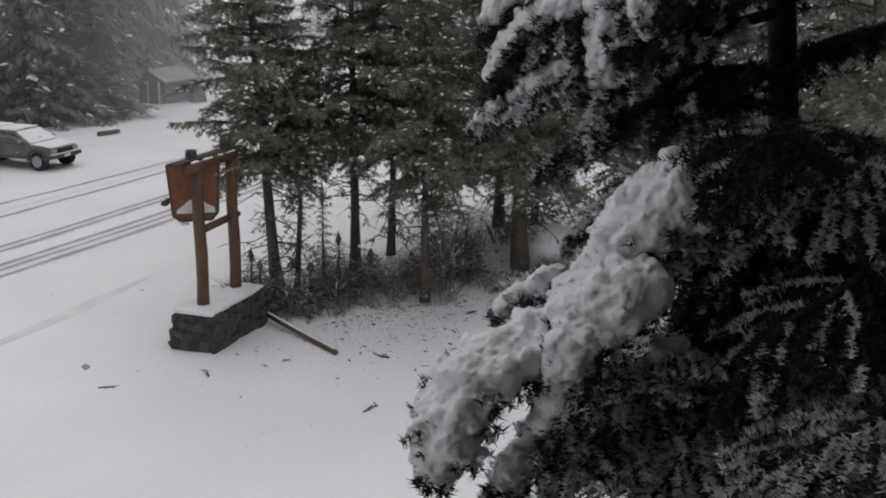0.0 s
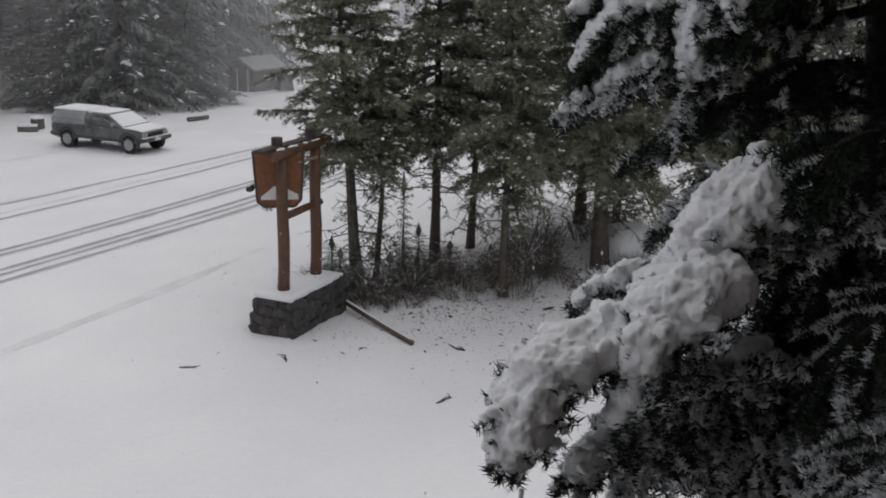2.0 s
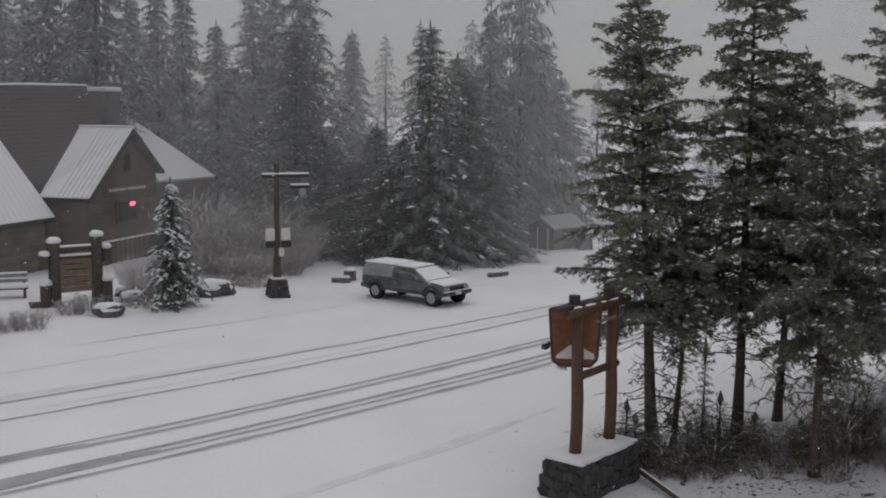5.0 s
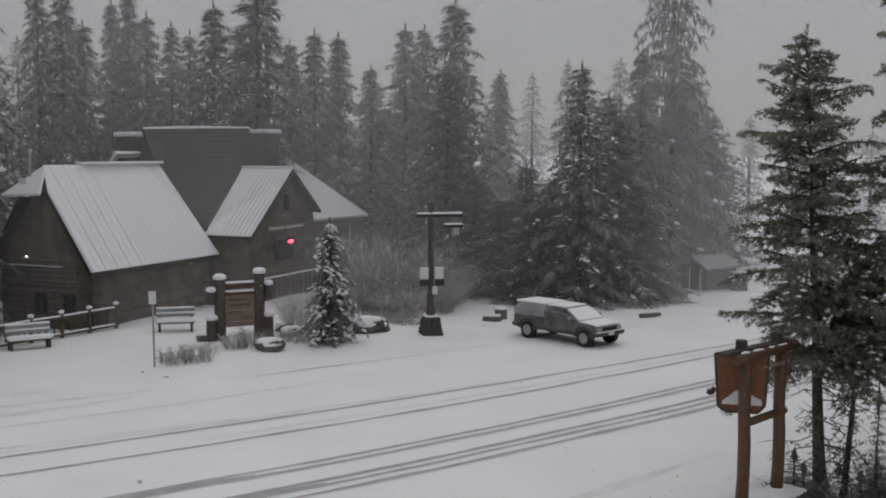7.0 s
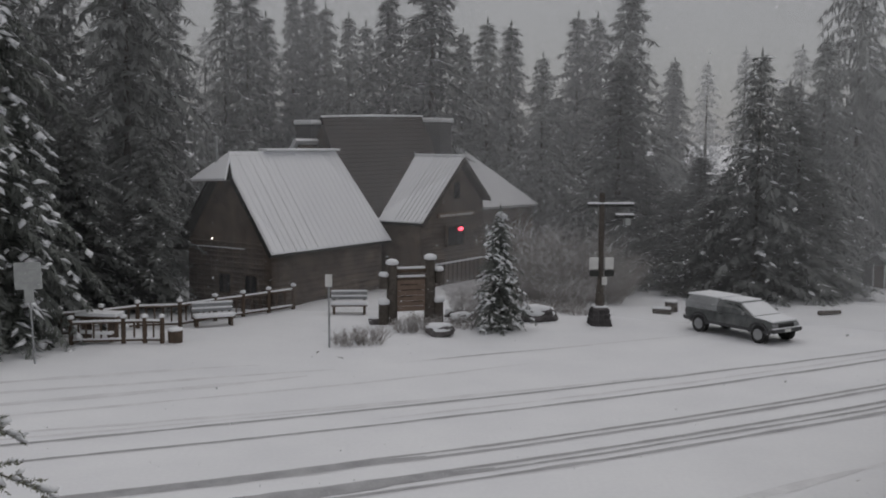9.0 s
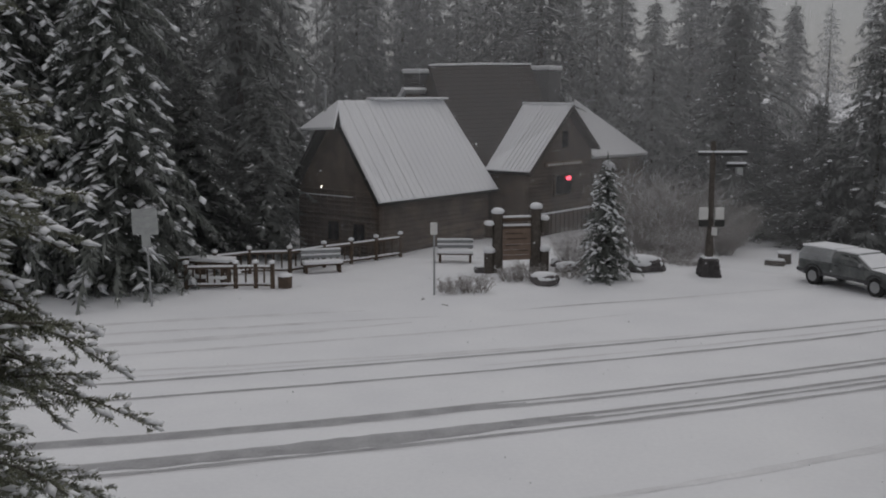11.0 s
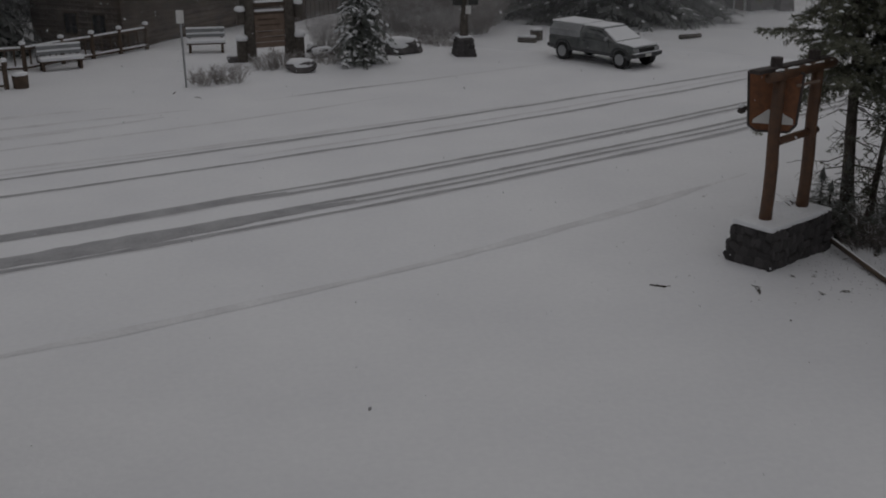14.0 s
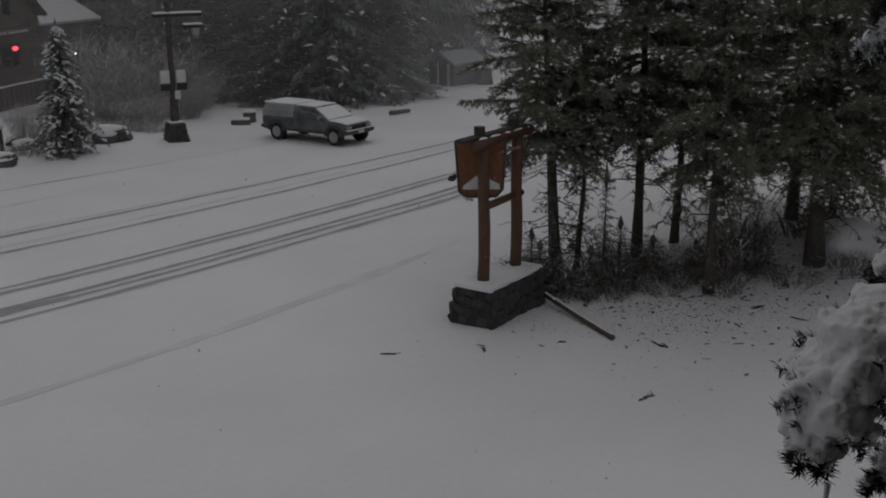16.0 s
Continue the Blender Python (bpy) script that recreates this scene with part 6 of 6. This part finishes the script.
# shaded boughs on the house's side, powdered with snow
for k, (pts, wd, powder) in enumerate([
        ([(2.3, 1.48, 6.5), (2.12, 1.52, 6.46), (1.99, 1.54, 6.4), (1.9, 1.56, 6.3)], 0.18, 0.05),
        ([(2.46, 1.48, 6.75), (2.3, 1.52, 6.78), (2.17, 1.53, 6.75), (2.12, 1.57, 6.66)], 0.2, 0.1),
        ([(2.5, 1.4, 6.55), (2.3, 1.15, 6.58), (2.21, 1.2, 6.55), (2.12, 1.23, 6.45)], 0.22, 0.5),
        ([(2.5, 1.35, 6.6), (2.25, 1.12, 6.6), (2.05, 1.2, 6.55), (1.95, 1.29, 6.44)], 0.26, 0.4),
        ([(2.5, 1.3, 6.5), (2.31, 1.17, 6.46), (2.07, 1.25, 6.38), (1.97, 1.29, 6.26)], 0.26, 0.3),
        ([(2.45, 1.2, 6.45), (2.1, 1.0, 6.4), (1.92, 1.05, 6.31), (1.86, 1.11, 6.19)], 0.26, 0.15),
        ([(2.45, 1.3, 6.2), (2.25, 1.26, 6.18), (2.05, 1.28, 6.17), (1.89, 1.31, 6.15), (1.78, 1.35, 6.09)], 0.2, 0.6),
        ([(2.45, 1.1, 6.25), (2.0, 0.84, 6.2), (1.82, 0.88, 6.13), (1.76, 0.91, 6.03)], 0.26, 0.55),
        ([(2.3, 1.45, 6.12), (1.97, 1.45, 6.1), (1.77, 1.38, 6.06), (1.66, 1.37, 6.0), (1.61, 1.41, 5.9)], 0.2, 0.8),
        ([(2.4, 1.4, 6.05), (2.1, 1.29, 6.04), (1.9, 1.23, 6.02), (1.76, 1.22, 5.9)], 0.24, 0.4),
        ([(2.51, 1.50, 6.58), (2.33, 1.31, 6.59), (2.19, 1.17, 6.55), (2.13, 1.08, 6.46)], 0.24, 0.3),
        ([(2.48, 1.45, 6.44), (2.20, 1.34, 6.40), (2.05, 1.28, 6.30), (1.99, 1.27, 6.20)], 0.26, 0.2),
        ([(2.54, 1.46, 6.10), (2.25, 1.43, 6.14), (2.04, 1.45, 6.08), (1.90, 1.45, 6.03)], 0.2, 0.3),
        ([(2.55, 1.44, 5.91), (2.14, 1.41, 5.95), (1.94, 1.37, 5.94), (1.84, 1.37, 5.88)], 0.2, 0.2),
        ([(2.49, 1.44, 6.29), (2.30, 1.18, 6.33), (2.18, 0.99, 6.30), (2.13, 0.87, 6.23)], 0.26, 0.1),
        ([(2.51, 1.41, 5.97), (2.27, 1.13, 6.04), (2.14, 0.96, 6.01), (2.08, 0.86, 5.95)], 0.26, 0.5),
        ([(2.51, 1.50, 6.63), (2.38, 1.24, 6.63), (2.27, 1.03, 6.60), (2.23, 0.90, 6.53)], 0.24, 0.1),
        ([(2.52, 1.40, 5.76), (2.17, 1.29, 5.84), (1.95, 1.25, 5.83), (1.84, 1.22, 5.78)], 0.26, 0.0),
        ([(2.58, 1.48, 6.02), (2.92, 1.52, 5.98), (3.26, 1.52, 5.87)], 0.3, 0.0),
        ([(2.54, 1.52, 6.25), (2.45, 1.75, 6.22), (2.3, 1.95, 6.12), (2.2, 2.1, 5.98)], 0.28, 0.0),
        ([(2.58, 1.46, 5.7), (2.5, 1.8, 5.66), (2.4, 2.1, 5.52)], 0.3, 0.0),
        ([(2.58, 1.46, 5.6), (2.3, 1.1, 5.62), (2.1, 0.85, 5.55)], 0.3, 0.0),
        ([(2.56, 1.5, 6.5), (2.8, 1.35, 6.5), (3.0, 1.2, 6.4)], 0.28, 0.0),
        ([(2.56, 1.5, 5.85), (2.8, 1.3, 5.9), (3.05, 1.1, 5.8)], 0.3, 0.0),
        ([(2.52, 1.57, 7.1), (2.6, 1.75, 7.1), (2.66, 1.95, 7.02)], 0.24, 0.0),
        ([(2.52, 1.57, 7.05), (2.42, 1.62, 7.04), (2.3, 1.66, 6.96), (2.24, 1.66, 6.84)], 0.24, 0.1),
        # unseen boughs above the view, added to shade the ones below
        ([(2.5, 1.58, 7.45), (2.2, 1.4, 7.5), (1.95, 1.25, 7.42)], 0.3, 0.0),
        ([(2.5, 1.58, 7.4), (2.6, 1.2, 7.45), (2.7, 0.9, 7.38)], 0.32, 0.0),
        ([(2.5, 1.58, 7.5), (2.3, 1.9, 7.52), (2.15, 2.15, 7.42)], 0.3, 0.0),
        ([(2.5, 1.58, 7.45), (2.85, 1.6, 7.5), (3.15, 1.6, 7.4)], 0.3, 0.0),
        ([(2.49, 1.6, 7.9), (2.35, 1.3, 7.95), (2.25, 1.1, 7.85)], 0.26, 0.0),
        ([(2.49, 1.6, 7.9), (2.75, 1.5, 7.95), (2.95, 1.4, 7.85)], 0.26, 0.0),
        ([(2.5, 1.56, 7.3), (2.35, 1.15, 7.34), (2.25, 0.8, 7.25)], 0.32, 0.0),
        ([(2.57, 1.48, 6.35), (2.6, 1.2, 6.4), (2.62, 0.9, 6.32)], 0.3, 0.1),
        ([(2.57, 1.48, 5.75), (2.62, 1.15, 5.8), (2.66, 0.85, 5.72)], 0.3, 0.0)]):
    near_bough(20 + k, pts, wd * 1.1, (), 0.65 if powder >= 0.4 else powder * 0.6, 0.5)

# icicle at the tip of the main bough
bm = bmesh.new()
tube(bm, [(1.305, 1.37, 5.97), (1.303, 1.37, 5.93), (1.303, 1.37, 5.885)], [0.006, 0.004, 0.001], 6)
ice = mat("ice", (0.7, 0.74, 0.78), (0.6, 0.64, 0.68), 0.1, 20.0, 80.0, 0.1)
tagged(part("icicle", bm, ice, None), "small icicle hanging from the snowy bough", "icicle")

# ---------------------------------------------------------------- the viewpoint's house, unseen: walls and eaves added to shade the near fir
bm = bmesh.new()
box(bm, 0.0, -1.75, 4.6, 16.0, 0.25, 9.4)
tagged(part("wall_house", bm, SIDING), "unseen dark house wall added behind the viewpoint", "wall", kind="structure")
bm = bmesh.new()
slab(bm, [(-8, 1.1, 8.6), (8, 1.1, 8.6), (8, -1.9, 10.2), (-8, -1.9, 10.2)], 0.2)
tagged(part("shade_roof_front", bm, SHINGLE), "unseen dark eave added above the viewpoint to block skylight", "roof", kind="structure")
bm = bmesh.new()
box(bm, 3.7, -0.15, 4.6, 0.25, 2.9, 9.4)
tagged(part("wall_wing", bm, SIDING), "unseen dark side wall added to shade the near fir", "wall", kind="structure")
bm = bmesh.new()
slab(bm, [(2.5, -0.2, 8.75), (2.5, 2.4, 8.75), (6.0, 2.4, 10.6), (6.0, -0.2, 10.6)], 0.2)
tagged(part("shade_roof_side", bm, SHINGLE), "unseen sloping roof added over the near fir to shade it", "roof", kind="structure")

# ---------------------------------------------------------------- falling snow


def snowfall(seed, count, x0, x1, y0, y1, z1, size, keep, label, material=FLAKE):
    rng = np.random.default_rng(seed)
    c = rng.uniform((x0, y0, 0.3), (x1, y1, z1), (count, 3))
    c = c[keep(c)]
    n = len(c)
    a, b = rng.normal(size=(n, 3)), rng.normal(size=(n, 3))
    a /= np.linalg.norm(a, axis=1)[:, None]
    b -= a * (a * b).sum(1)[:, None]
    b /= np.linalg.norm(b, axis=1)[:, None]
    s = (size * rng.uniform(0.6, 1.4, n))[:, None]
    v = np.stack([c - a * s, c + b * s * 0.8, c + a * s, c - b * s * 0.8], 1).reshape(-1, 3)
    f = np.arange(4 * n, dtype=np.int32).reshape(-1, 4)
    ob = part_arrays("falling_snow", v, f, material)
    return tagged(ob, label, "snowfall", kind="stuff")


FALL = 14.0
near_snow = snowfall(1, 9000, -16, 22, 2.0, 34, 9 + FALL, 0.011, lambda c: np.hypot(c[:, 0], c[:, 1]) > 2.2, "scattered snowflakes falling over the road")
far_snow = snowfall(2, 26000, -52, 75, 26, 112, 21 + FALL, 0.022, lambda c: (np.hypot(c[:, 0], c[:, 1]) > 40) & (np.abs(np.arctan2(c[:, 0], c[:, 1]) - 0.1) < 0.72),
                    "dense distant snowfall veiling the wood")


def haze_sheets(radii, low, high):
    """Wavy see-through sheets that stand in for haze over the wood."""
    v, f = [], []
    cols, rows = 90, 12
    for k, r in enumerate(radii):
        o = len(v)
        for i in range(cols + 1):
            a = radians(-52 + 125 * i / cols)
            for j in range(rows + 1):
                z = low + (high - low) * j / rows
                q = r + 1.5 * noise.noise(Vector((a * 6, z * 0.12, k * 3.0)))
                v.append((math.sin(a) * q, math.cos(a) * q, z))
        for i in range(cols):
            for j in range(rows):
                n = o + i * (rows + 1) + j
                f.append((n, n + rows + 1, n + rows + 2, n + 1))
    return tagged(part_arrays("haze_sheet", v, f, HAZE_FILM, None, "", True), "thin translucent sheets standing in for snow haze before the wood", "snowfall", kind="stuff")


# five translucent sheets added in place of haze, one behind the other
haze = haze_sheets((44.0, 51.0, 56.0, 61.0, 67.0), -1.0, 40.0)


def motions():
    walk(near_snow, [(0.0, pose(0, 0, 0)), (8.0, pose(-0.5, -0.3, -FALL / 2)), (16.0, pose(-1.1, -0.5, -FALL))])
    walk(haze, [(0.0, pose(0, 0, 0)), (8.0, pose(-1.0, -0.2, -1.5)), (16.0, pose(-2.0, -0.4, -3.0))])
    walk(far_snow, [(0.0, pose(0, 0, 0)), (8.0, pose(-0.8, -0.3, -FALL / 2)), (16.0, pose(-1.4, -0.5, -FALL))])


motions()
